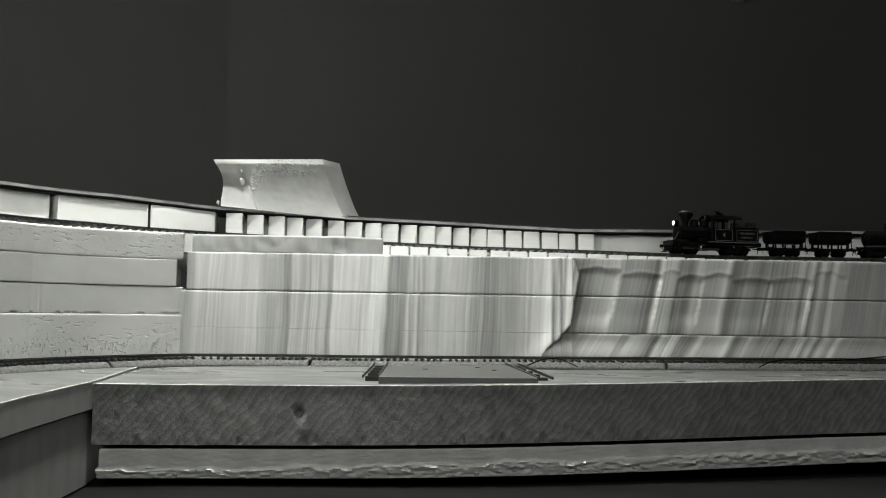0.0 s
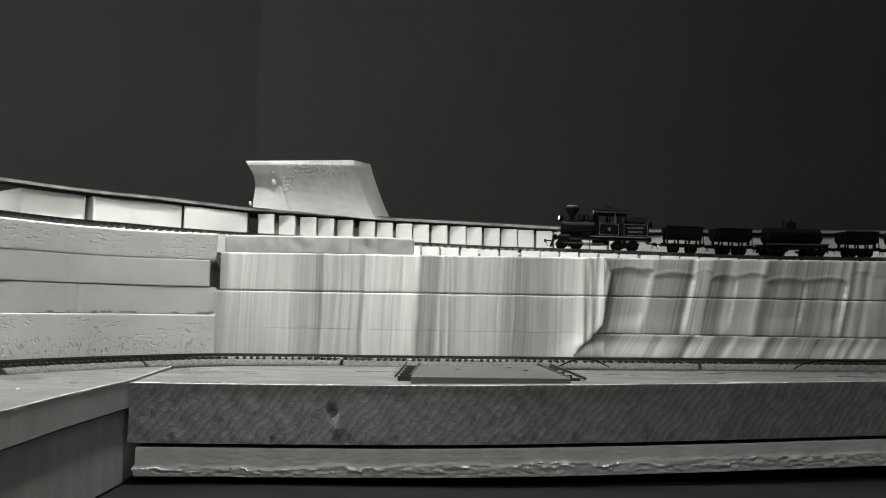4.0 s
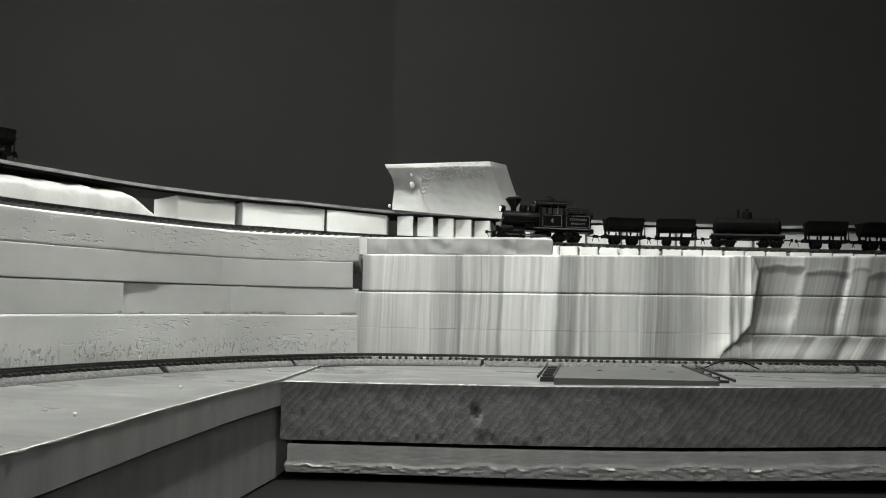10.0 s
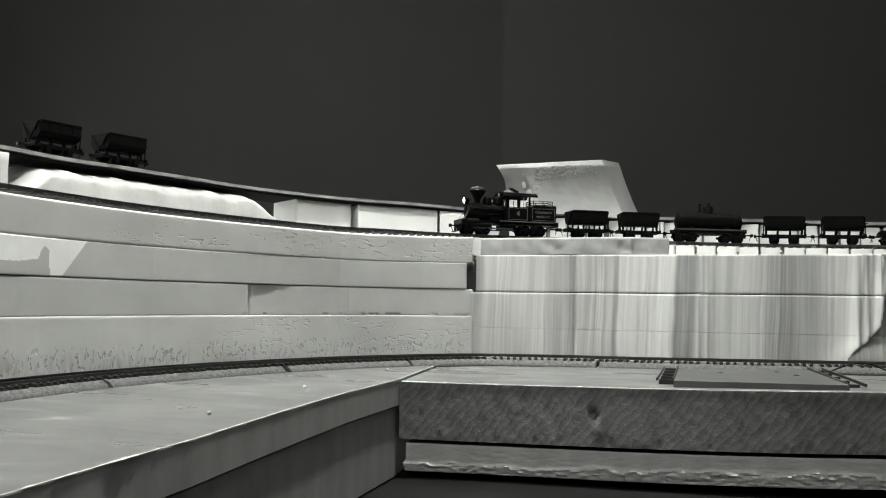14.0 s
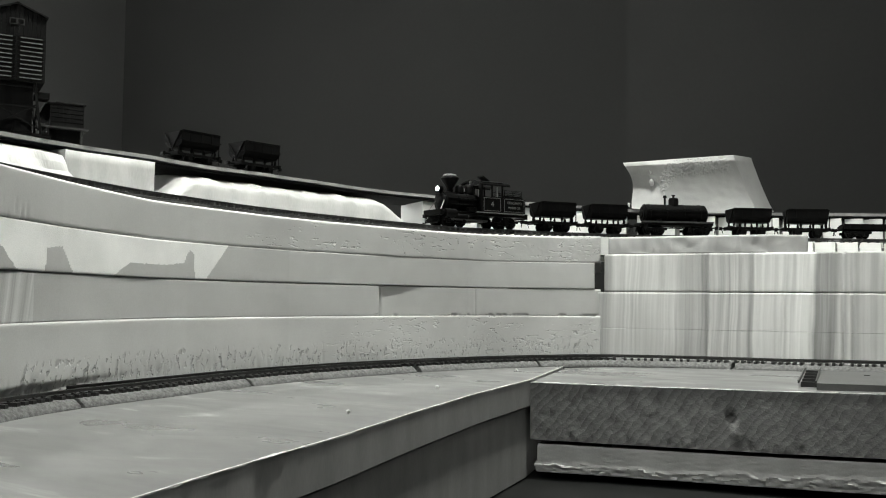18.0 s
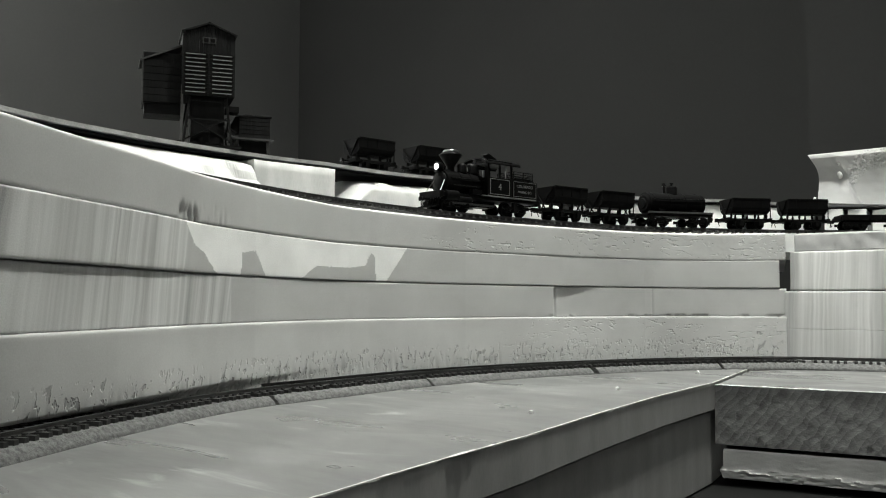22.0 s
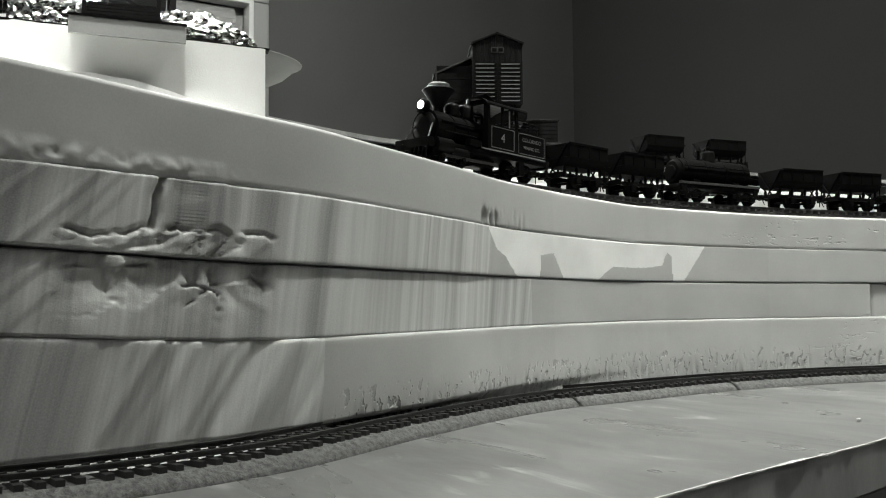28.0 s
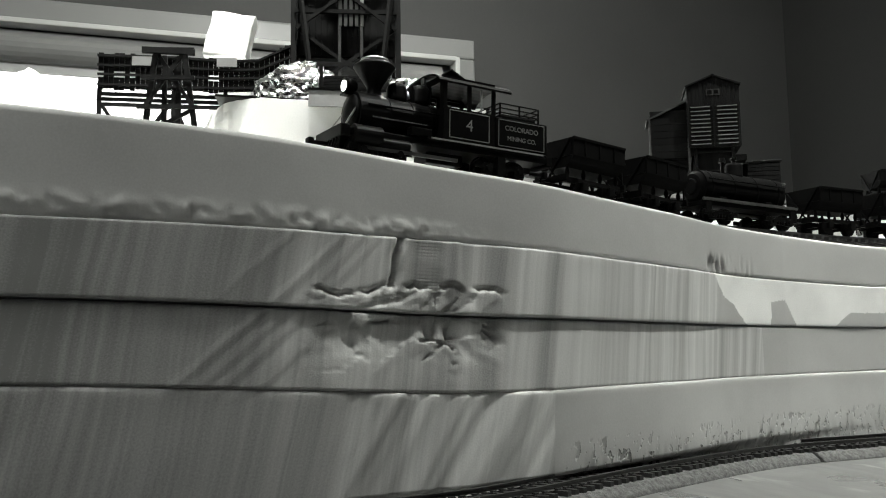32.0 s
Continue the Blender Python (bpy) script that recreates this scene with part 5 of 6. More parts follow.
    for y in (-0.0115, 0.0, 0.0115):
        box(front, 0.0009, 0.0030, 0.0118, pose(0.0010, y, zf + 0.0221))
    box(front, 0.0009, 0.0252, 0.0030, pose(0.0010, 0, zf + 0.0290))
    part("cab_front", front, M_BLACK, cab)
    roof = bmesh.new()
    seg = 14
    prof = [(0.0150 * math.sin(a), 0.0276 + zf + 0.0055 * math.cos(a) - 0.0010) for a in np.linspace(-1.45, 1.45, seg)]
    rings = []
    for x in (-0.0325, 0.0045):
        rings.append([roof.verts.new((x, y, z)) for y, z in prof] + [roof.verts.new((x, y * 0.98, z - 0.0008)) for y, z in prof[::-1]])
    n = len(rings[0])
    for k in range(n):
        roof.faces.new((rings[0][k], rings[0][(k + 1) % n], rings[1][(k + 1) % n], rings[1][k]))
    roof.faces.new(rings[0][::-1]), roof.faces.new(rings[1])
    bmesh.ops.recalc_face_normals(roof, faces=roof.faces)
    part("cab_roof", roof, M_BLACK, cab)
    part("roof_hatch", B(0.009, 0.008, 0.0008, -0.0120, 0, zf + 0.0345, 0, -26), M_BLACK, cab, "hatch propped open")
    part("backhead", B(0.004, 0.013, 0.012, -0.003, 0, zf + 0.009, bevel=0.001), M_BLACK, cab)
    # bunker with a rail round its top
    bunker = part("bunker", B(0.0284, 0.0245, 0.0140, -0.0399, 0, zf + 0.0095, bevel=0.0008), M_BLACK, L)
    hood = bmesh.new()
    box(hood, 0.0190, 0.0200, 0.0030, pose(-0.0399, 0, zf + 0.0176), 0.0012)
    part("oil_hatch", hood, M_BLACK, bunker)
    railing = bmesh.new()
    for z in (0.0195, 0.0215, 0.0236):
        for y in (-0.0095, 0.0095):
            box(railing, 0.0210, 0.0005, 0.0005, pose(-0.0405, y, zf + z))
        for x in (-0.0300, -0.0510):
            box(railing, 0.0005, 0.0190, 0.0005, pose(x, 0, zf + z))
    for x in (-0.0300, -0.0405, -0.0510):
        for y in (-0.0095, 0.0095):
            box(railing, 0.0006, 0.0006, 0.0072, pose(x, y, zf + 0.0202))
    part("top_rail", railing, M_BLACK, bunker)
    for y in (-1, 1):
        fr = bmesh.new()
        for z in (zf + 0.0036, zf + 0.0154):
            box(fr, 0.0248, 0.0001, 0.0003, pose(-0.0399, y * 0.0123, z))
        for x in (-0.0522, -0.0275):
            box(fr, 0.0003, 0.0001, 0.0118, pose(x, y * 0.0123, zf + 0.0095))
        part("panel_line", fr, M_LINE, bunker, "thin pale panel lining")
        rz = 180 if y > 0 else 0
        text_mesh("COLORADO", 0.0032, M_LINE, pose(-0.0399, y * 0.01232, zf + 0.0118, 90, 0, rz), bunker)
        text_mesh("MINING CO.", 0.0028, M_LINE, pose(-0.0399, y * 0.01232, zf + 0.0073, 90, 0, rz), bunker)
    back = part("rear_lamp", lathe([(0.0020, -0.0026), (0.0030, -0.0016), (0.0032, 0.0018)]), M_BLACK, L, smooth=True)
    back.matrix_basis = pose(-0.0568, 0, 0.0300, 0, -90)
    part("lens", lathe([(0.0026, 0.0016), (0.0022, 0.0023), (0.0010, 0.0026)]), M_CHROME, back, "unlit glass lens", True)
    part("lamp_shelf", B(0.008, 0.004, 0.0008, -0.0550, 0, 0.0264), M_BLACK, L)
    part("rear_beam", B(0.0035, 0.0240, 0.0050, -0.0553, 0, zf - 0.0002, bevel=0.0006), M_BLACK, L)
    part("ash_pan", B(0.018, 0.012, 0.005, -0.004, 0, zf - 0.0045, bevel=0.0008), M_BLACK, L)
    bogie(L, 0.030, 0.0052, 0.0165)
    bogie(L, -0.030, 0.0052, 0.0165)
    coupler(L, 0.0520, 0.0085, 1)
    coupler(L, -0.0570, 0.0085, -1)
    return L


def dump_car(label="dark tipping ore car with a trapezoid body on a black frame"):
    L = thing("dump_car", label, "wagon", group="tipping ore cars")
    half, zb = 0.0188, 0.0145
    bm = bmesh.new()
    prof = [(-0.0075, zb), (0.0075, zb), (0.0112, zb + 0.0022), (0.0128, zb + 0.0050), (0.0130, zb + 0.0132), (0.0122, zb + 0.0132), (0.0118, zb + 0.0060), (-0.0118, zb + 0.0060), (-0.0122, zb + 0.0132), (-0.0130, zb + 0.0132), (-0.0128, zb + 0.0050), (-0.0112, zb + 0.0022)]
    r0, r1 = [[bm.verts.new((x, y, z)) for y, z in prof] for x in (-half, half)]
    n = len(prof)
    for k in range(n):
        bm.faces.new((r0[k], r0[(k + 1) % n], r1[(k + 1) % n], r1[k]))
    bm.faces.new(r0[::-1]), bm.faces.new(r1)
    bmesh.ops.recalc_face_normals(bm, faces=bm.faces)
    tub = part("tub", bm, M_CAR, L)
    for y in (-1, 1):
        part("rim", B(2 * half, 0.0012, 0.0012, 0, y * 0.0129, zb + 0.0134), M_CAR, tub)
        for x in (-0.0105, 0.0, 0.0105):
            part("side_rib", B(0.0008, 0.0006, 0.0080, x, y * 0.0131, zb + 0.0092), M_CAR, tub)
    for x in (-1, 1):
        part("end_plate", B(0.0009, 0.0240, 0.0084, x * half, 0, zb + 0.0094), M_CAR, tub)
        strap = bmesh.new()
        beam(strap, (x * (half + 0.001), -0.0115, zb + 0.0130), (x * (half + 0.0012), 0.002, zb - 0.0040), 0.0011, 0.0006)
        beam(strap, (x * (half + 0.001), 0.0115, zb + 0.0130), (x * (half + 0.0012), -0.002, zb - 0.0040), 0.0011, 0.0006)
        part("end_strap", strap, M_CAR, tub)
    for x in (-0.0175, -0.0060, 0.0060, 0.0175):
        for y in (-0.0075, 0.0075):
            post = bmesh.new()
            cyl(post, 0.0013, 0.0006, 0.0030, pose(x, y, zb - 0.0012), 8)
            cyl(post, 0.0005, 0.0012, 0.0030, pose(x, y, zb - 0.0040), 8)
            part("rocker", post, M_CAR, L)
    for y in (-0.0078, 0.0078):
        part("sill", B(2 * half + 0.004, 0.0018, 0.0026, 0, y, 0.0085, bevel=0.0003), M_CAR, L)
    for x in (-half - 0.002, half + 0.002):
        part("end_beam", B(0.0020, 0.0220, 0.0034, x, 0, 0.0088, bevel=0.0003), M_CAR, L)
    for y in (-1, 1):
        for x in (-0.0095, 0.0095):
            part("axle_box", B(0.0042, 0.0024, 0.0046, x, y * 0.0112, 0.0055, bevel=0.0006), M_CAR, L)
        part("side_frame", B(0.0290, 0.0014, 0.0016, 0, y * 0.0112, 0.0078), M_CAR, L)
    wheelset(L, -0.0095, 0.0046, 0.0046)
    wheelset(L, 0.0095, 0.0046, 0.0046)
    brake = bmesh.new()
    cyl(brake, 0.0005, 0.0005, 0.014, pose(-half - 0.002, 0.0088, 0.0145), 8)
    cyl(brake, 0.0021, 0.0021, 0.0005, pose(-half - 0.002, 0.0088, 0.0215), 12)
    part("brake_wheel", brake, M_CAR, L)
    coupler(L, half + 0.0058, 0.0082, 1)
    coupler(L, -half - 0.0058, 0.0082, -1)
    return L


def tank_car():
    L = thing("tank_car", "black tank car with a tall domed hatch on a flat frame", "wagon")
    half = 0.0370
    tank = bmesh.new()
    cyl(tank, 0.0098, 0.0098, 0.062, pose(0, 0, 0.0215, 0, 90), 36)
    for x in (-1, 1):
        for k, (r, d) in enumerate(((0.0098, 0.0), (0.0085, 0.0014), (0.0050, 0.0024))):
            cyl(tank, r, r * 0.85, 0.0012, pose(x * (0.0312 + d), 0, 0.0215, 0, 90 * x), 36)
    part("tank", tank, M_CAR, L)
    for x in (-0.026, -0.009, 0.009, 0.026):
        part("band", Cx(0.0101, 0.0010, x, 0, 0.0215, 0, 90, seg=36), M_BLACK, L)
    for y in (-1, 1):
        part("handrail", Cx(0.0004, 0.060, 0, y * 0.0106, 0.0250, 0, 90, seg=8), M_BLACK, L)
        part("deck_edge", B(2 * half, 0.0012, 0.0016, 0, y * 0.0125, 0.0128), M_OLDWOOD, L, "paler deck edge")
        part("step", B(0.004, 0.0012, 0.007, half - 0.004, y * 0.0122, 0.0090), M_CAR, L)
        part("step", B(0.004, 0.0012, 0.007, -half + 0.004, y * 0.0122, 0.0090), M_CAR, L)
        part("truss_rod", Cx(0.0004, 0.05, 0, y * 0.006, 0.0080, 0, 90, seg=8), M_CAR, L)
    dome = part("dome", lathe([(0.0056, 0.0295), (0.0050, 0.0310), (0.0050, 0.0362), (0.0042, 0.0380), (0.0012, 0.0386)]), M_CAR, L, smooth=True)
    part("valve", lathe([(0.0012, 0.0378), (0.0012, 0.0400), (0.0020, 0.0402), (0.0020, 0.0412), (0.0008, 0.0416)], 10), M_BLACK, dome)
    spout = bmesh.new()
    cyl(spout, 0.0011, 0.0011, 0.0075, pose(0.0090, 0, 0.0345), 10)
    cyl(spout, 0.0022, 0.0015, 0.0026, pose(0.0090, 0, 0.0392), 12)
    part("vent", spout, M_BLACK, L)
    part("deck", B(2 * half, 0.0245, 0.0026, 0, 0, 0.0108, bevel=0.0004), M_CAR, L)
    for x in (-0.018, 0.018):
        part("saddle", B(0.006, 0.018, 0.0050, x, 0, 0.0135, bevel=0.0006), M_CAR, L)
    bogie(L, 0.0235, 0.0044, 0.0130)
    bogie(L, -0.0235, 0.0044, 0.0130)
    coupler(L, half + 0.0040, 0.0085, 1)
    coupler(L, -half - 0.0040, 0.0085, -1)
    return L


def flat_car():
    L = thing("flat_car", "low black flat car with stake pockets", "wagon")
    half = 0.0360
    part("deck", B(2 * half, 0.0245, 0.0026, 0, 0, 0.0130, bevel=0.0004), M_CAR, L)
    for y in (-1, 1):
        part("side_sill", B(2 * half, 0.0016, 0.0034, 0, y * 0.0120, 0.0106), M_CAR, L)
        for k in range(7):
            part("stake_pocket", B(0.0020, 0.0012, 0.0034, -0.030 + 0.010 * k, y * 0.0134, 0.0114), M_CAR, L)
    for x in (-1, 1):
        part("end_beam", B(0.0026, 0.0240, 0.0040, x * half, 0, 0.0105), M_CAR, L)
    bogie(L, 0.0230, 0.0044, 0.0130)
    bogie(L, -0.0230, 0.0044, 0.0130)
    coupler(L, half + 0.0045, 0.0085, 1)
    coupler(L, -half - 0.0045, 0.0085, -1)
    return L


# ---- buildings and scenery on the left ----
def facing(u, d, z, turn=0.0):
    """A pose on the line moved d outwards at length u; its -y looks at the room's middle."""
    k = int(np.searchsorted(TS, S0 + u))
    p, n = TC[k] + TN[k] * d, TN[k]
    return pose(p[0], p[1], z, 0, 0, math.degrees(math.atan2(n[1], n[0])) - 90 + turn)


def coal_tower():
    T = thing("coal_tower", "dark timber coal tower with clapboard gable and side bin", "tower", pose(-0.515, 0.329, board_z(1.685) + 0.0042, 0, 0, 62) @ Matrix.Diagonal((0.85, 1, 0.945, 1)))
    w, d = 0.0235, 0.019
    base = part("base_frame", B(0.062, 0.045, 0.0020, 0.0, 0, 0.0010), M_DARKWOOD, T)
    for k in range(5):
        part("base_plank", B(0.0035, 0.048, 0.0016, -0.026 + 0.013 * k, 0, 0.0028), M_DARKWOOD, base)
    for x in (-1, 1):
        for y in (-1, 1):
            bm = bmesh.new()
            beam(bm, (x * 0.0225, y * 0.018, 0.002), (x * 0.0165, y * 0.0165, 0.045), 0.0022)
            part("leg", bm, M_DARKWOOD, T)
    for y in (-1, 1):
        for a, b in (((-0.021, 0.006), (0.018, 0.026)), ((0.021, 0.006), (-0.018, 0.026)), ((-0.0195, 0.024), (0.0195, 0.024)), ((-0.0175, 0.040), (0.0175, 0.040))):
            bm = bmesh.new()
            beam(bm, (a[0], y * 0.0180, a[1]), (b[0], y * 0.0172, b[1]), 0.0012)
            part("brace", bm, M_DARKWOOD, T)
    for x in (-1, 1):
        for a, b in (((-0.017, 0.006), (0.016, 0.026)), ((0.017, 0.006), (-0.016, 0.026))):
            bm = bmesh.new()
            beam(bm, (x * 0.0205, a[0], a[1]), (x * 0.0190, b[0], b[1]), 0.0012)
            part("brace", bm, M_DARKWOOD, T)
    part("inner_wall", B(0.031, 0.028, 0.040, 0, 0, 0.024), M_DARKWOOD, T)
    part("pale_post", B(0.0020, 0.0016, 0.050, -0.0240, -0.0185, 0.027), M_OLDWOOD, T, "paler corner post")
    part("side_ledge", B(0.012, 0.014, 0.0050, 0.0245, 0, 0.0365), M_DARKWOOD, T)
    body = part("body", B(2 * w - 0.001, 2 * d - 0.001, 0.036, 0, 0, 0.062), M_DARKWOOD, T)
    for k in range(10):
        z = 0.0455 + 0.0036 * k
        for y in (-1, 1):
            for x in (-1, 1):
                part("clapboard", B(w - 0.0016, 0.0012, 0.0033, x * (w / 2), y * (d + 0.0002), z, 8 * -y), M_DARKWOOD, body)
        # thin pale strips put in the light caught on the board edges
        for y in (-1, 1):
            for x in (-1, 1):
                part("clapboard_edge", B(w - 0.0055, 0.0011, 0.0006, x * (w / 2 + 0.0006), y * (d + 0.0011), z + 0.0010, 0, 0.8 * wob(k * 1.7, x, y)), M_CARD, body, "board edge strip coloured pale for overhead light")
        for x in (-1, 1):
            part("clapboard", B(0.0012, 2 * d, 0.0033, x * (w + 0.0002), 0, z, 0, -8 * -x), M_DARKWOOD, body)
    for y in (-1, 1):
        part("corner_board", B(0.0016, 0.0016, 0.036, 0, y * (d + 0.0008), 0.062), M_DARKWOOD, body)
        for x in (-w, w):
            part("corner_board", B(0.0016, 0.0018, 0.038, x, y * (d + 0.0003), 0.063), M_DARKWOOD, body)
    # the gable end in upright boards
    for y in (-1, 1):
        for k in range(13):
            x = -w + 0.0018 + (2 * w - 0.0036) * k / 12
            h = 0.017 + 0.0085 * (1 - abs(x) / w)
            part("gable_board", B(0.0033, 0.0014, h, x, y * d, 0.0800 + h / 2), M_DARKWOOD, body)
        part("gable_window", B(0.0125, 0.0010, 0.0052, 0, y * (d + 0.0008), 0.0915), M_OLDWOOD, body, "small pale-framed window")
        for x in (-0.003, 0.003):
            part("window_pane", B(0.0044, 0.0008, 0.0034, x, y * (d + 0.0012), 0.0915), M_BLACK, body)
    for x in (-1, 1):
        part("gable_side", B(0.0014, 2 * d, 0.017, x * w, 0, 0.0885), M_DARKWOOD, body)
        r = bmesh.new()
        box(r, 0.0285, 2 * d + 0.005, 0.0013, pose(x * 0.0122, 0, 0.1020, 0, x * 19.5, 0))
        part("roof", r, M_DARKWOOD, T)
    # the side bin with a sloping roof
    binn = part("side_bin", B(0.035, 0.028, 0.036, -0.0415, 0.002, 0.054), M_DARKWOOD, T)
    part("bin_roof", B(0.043, 0.032, 0.0014, -0.0425, 0.002, 0.0795, 0, -22), M_OLDWOOD, binn, "pale-edged sloping roof")
    part("bin_gable", B(0.035, 0.027, 0.012, -0.0415, 0.002, 0.0735), M_DARKWOOD, binn)
    part("bin_skirt", B(0.034, 0.026, 0.010, -0.0405, 0.002, 0.0325), M_DARKWOOD, binn)
    part("bin_post", B(0.0016, 0.0016, 0.042, -0.0595, -0.013, 0.055), M_OLDWOOD, binn, "pale corner post")
    for k in range(6):
        part("bin_board", B(0.034, 0.0012, 0.0055, -0.0415, -0.0125, 0.040 + 0.0060 * k), M_DARKWOOD, binn)
    settle(T)


def side_hut():
    H_ = thing("loading_hut", "small dark timber hut on posts beside the coal tower", "hut", pose(-0.516, 0.374, board_z(1.64) + 0.0042, 0, 0, 66))
    part("deck", B(0.036, 0.026, 0.0016, 0, 0, 0.0125), M_OLDWOOD, H_, "paler deck edge")
    for x in (-0.0125, 0.0130):
        for y in (-0.010, 0.010):
            part("post", B(0.0018, 0.0018, 0.0118, x, y, 0.0059), M_OLDWOOD, H_)
    part("under_wall", B(0.026, 0.017, 0.0115, 0, 0.002, 0.0058), M_DARKWOOD, H_)
    part("wall", B(0.026, 0.020, 0.0180, 0.0015, 0, 0.0223), M_DARKWOOD, H_)
    for k in range(5):
        part("board", B(0.0262, 0.0010, 0.0030, 0.0015, -0.0104, 0.0150 + 0.0036 * k), M_DARKWOOD, H_)
    part("chute", B(0.008, 0.016, 0.012, -0.0135, 0, 0.0245, 0, 28), M_DARKWOOD, H_)
    part("roof", B(0.030, 0.023, 0.0012, 0.0010, 0, 0.0320, 0, -2), M_DARKWOOD, H_)
    for x in (-0.004, 0.005, 0.012):
        part("roof_batten", B(0.006, 0.0236, 0.0007, x, 0, 0.0330), M_OLDWOOD, H_, "pale roof batten")
    settle(H_)


# the mine stands square to the room on a straight slab: x along its front, y into it
def mine_plan():
    m = pose(-0.3162, -0.0142, 0.19, 0, 0, 77.84)
    p, f = settled(*m.translation)
    return Matrix.Translation(p) @ m.to_3x3().to_4x4() @ Matrix.Scale(f, 4) @ Matrix.Translation((0, 0, -0.19))


MINE = mine_plan()


def white_slab():
    """The tall white foam slab behind the track, torn at one end, and the crumpled foot in front of it."""
    bm = bmesh.new()
    cols, rows = 60, 16
    x0, x1 = -0.086, 0.065
    grid = []
    for r in range(rows + 1):
        v = r / rows
        line = []
        for c in range(cols + 1):
            x = x0 + (x1 - x0) * c / cols
            top = 0.1893 - 0.040 * x - 0.022 * step01(-0.066, -0.087, x) + 0.0006 * wob(x * 200, 3)
            end = step01(-0.045, -0.075, x)
            y = 0.014 * end * v + 0.003 * end * wob(x * 130, 5, v * 5) + 0.0018 * end * wob(x * 300, 5, v * 12) + 0.0003 * wob(x * 60, 2, v * 3)
            y -= 0.006 * step01(0.42, 0.18, v) * step01(0.0, 0.02, x)
            line.append(bm.verts.new((x, y, 0.118 + (top - 0.118) * v)))
        grid.append(line)
    back = [[bm.verts.new((p.co.x, 0.12, p.co.z)) for p in grid[k]] for k in (0, rows)]
    for r in range(rows):
        for c in range(cols):
            bm.faces.new((grid[r][c], grid[r][c + 1], grid[r + 1][c + 1], grid[r + 1][c]))
    for c in range(cols):
        bm.faces.new((grid[rows][c], grid[rows][c + 1], back[1][c + 1], back[1][c]))
        bm.faces.new((grid[0][c + 1], grid[0][c], back[0][c], back[0][c + 1]))
        bm.faces.new((back[0][c + 1], back[0][c], back[1][c], back[1][c + 1]))
    for c, flip in ((0, False), (cols, True)):
        f = [grid[r][c] for r in range(rows + 1)] + [back[1][c], back[0][c]]
        bm.faces.new(f if flip else f[::-1])
    bmesh.ops.recalc_face_normals(bm, faces=bm.faces)
    solo("foam_slab", bm, M_WHITE, "tall white foam slab behind the track with a torn end", "foam block", m=MINE)
    # crumpled foot
    bm = bmesh.new()
    cols, rows = 70, 10
    grid = []
    for r in range(rows + 1):
        v = r / rows
        line = []
        for c in range(cols + 1):
            x = -0.13 + 0.225 * c / cols
            h = 0.140 + 0.026 * step01(0.10, -0.02, x) * step01(-0.14, -0.085, x)
            y = -0.032 + 0.036 * v + 0.006 * wob(x * 26 + v, 7, v * 2) + 0.002 * wob(x * 90, 9, v * 4)
            z = 0.122 + (h - 0.122) * min(1, v * 1.7) + 0.0035 * wob(x * 34 - 3 * v, 2, v * 2.5) * v
            line.append(bm.verts.new((x, y, z)))
        grid.append(line)
    low = [bm.verts.new((grid[rows][c].co.x, 0.0, 0.118)) for c in range(cols + 1)]
    for r in range(rows):
        for c in range(cols):
            bm.faces.new((grid[r][c], grid[r][c + 1], grid[r + 1][c + 1], grid[r + 1][c]))
    for c in range(cols):
        bm.faces.new((grid[rows][c], grid[rows][c + 1], low[c + 1], low[c]))
        bm.faces.new((low[c], low[c + 1], grid[0][c + 1], grid[0][c]))
    bmesh.ops.recalc_face_normals(bm, faces=bm.faces)
    solo("foam_ledge", bm, M_WHITE, "low crumpled foam ledge at the slab's foot", "foam piece", m=MINE, smooth=True)
    solo("foam_plateau", B(0.36, 0.26, 0.05, -0.215, 0.185, 0.153, bevel=0.004), M_WHITE, "white foam plateau under the fence", "foam block", m=MINE)


def crumpled(name, label, category, rx, ry, h, m, mat, seed, freq=60, amp=0.35):
    bm = bmesh.new()
    bmesh.ops.create_icosphere(bm, subdivisions=5, radius=1)
    for v in list(bm.verts):
        if v.co.z < -0.05:
            bm.verts.remove(v)
    for v in bm.verts:
        p = v.co.copy()
        k = 1 + amp * (wob(p.x * 2.2 + seed, p.y * 2.2, p.z * 2.2) + 0.5 * abs(wob(p.x * 6 + seed, p.y * 6, p.z * 6)) + (0.22 if mat is M_WHITE else 0.55) * abs(wob(p.x * 17, p.y * 17 + seed, p.z * 17)) + 0.18 * wob(p.x * 40, p.y * 40 + seed, p.z * 40))
        v.co = Vector((p.x * rx * k, p.y * ry * k, max(0.0, p.z) * h * k))
    return solo(name, bm, mat, label, category, m=m, smooth=mat is M_WHITE)


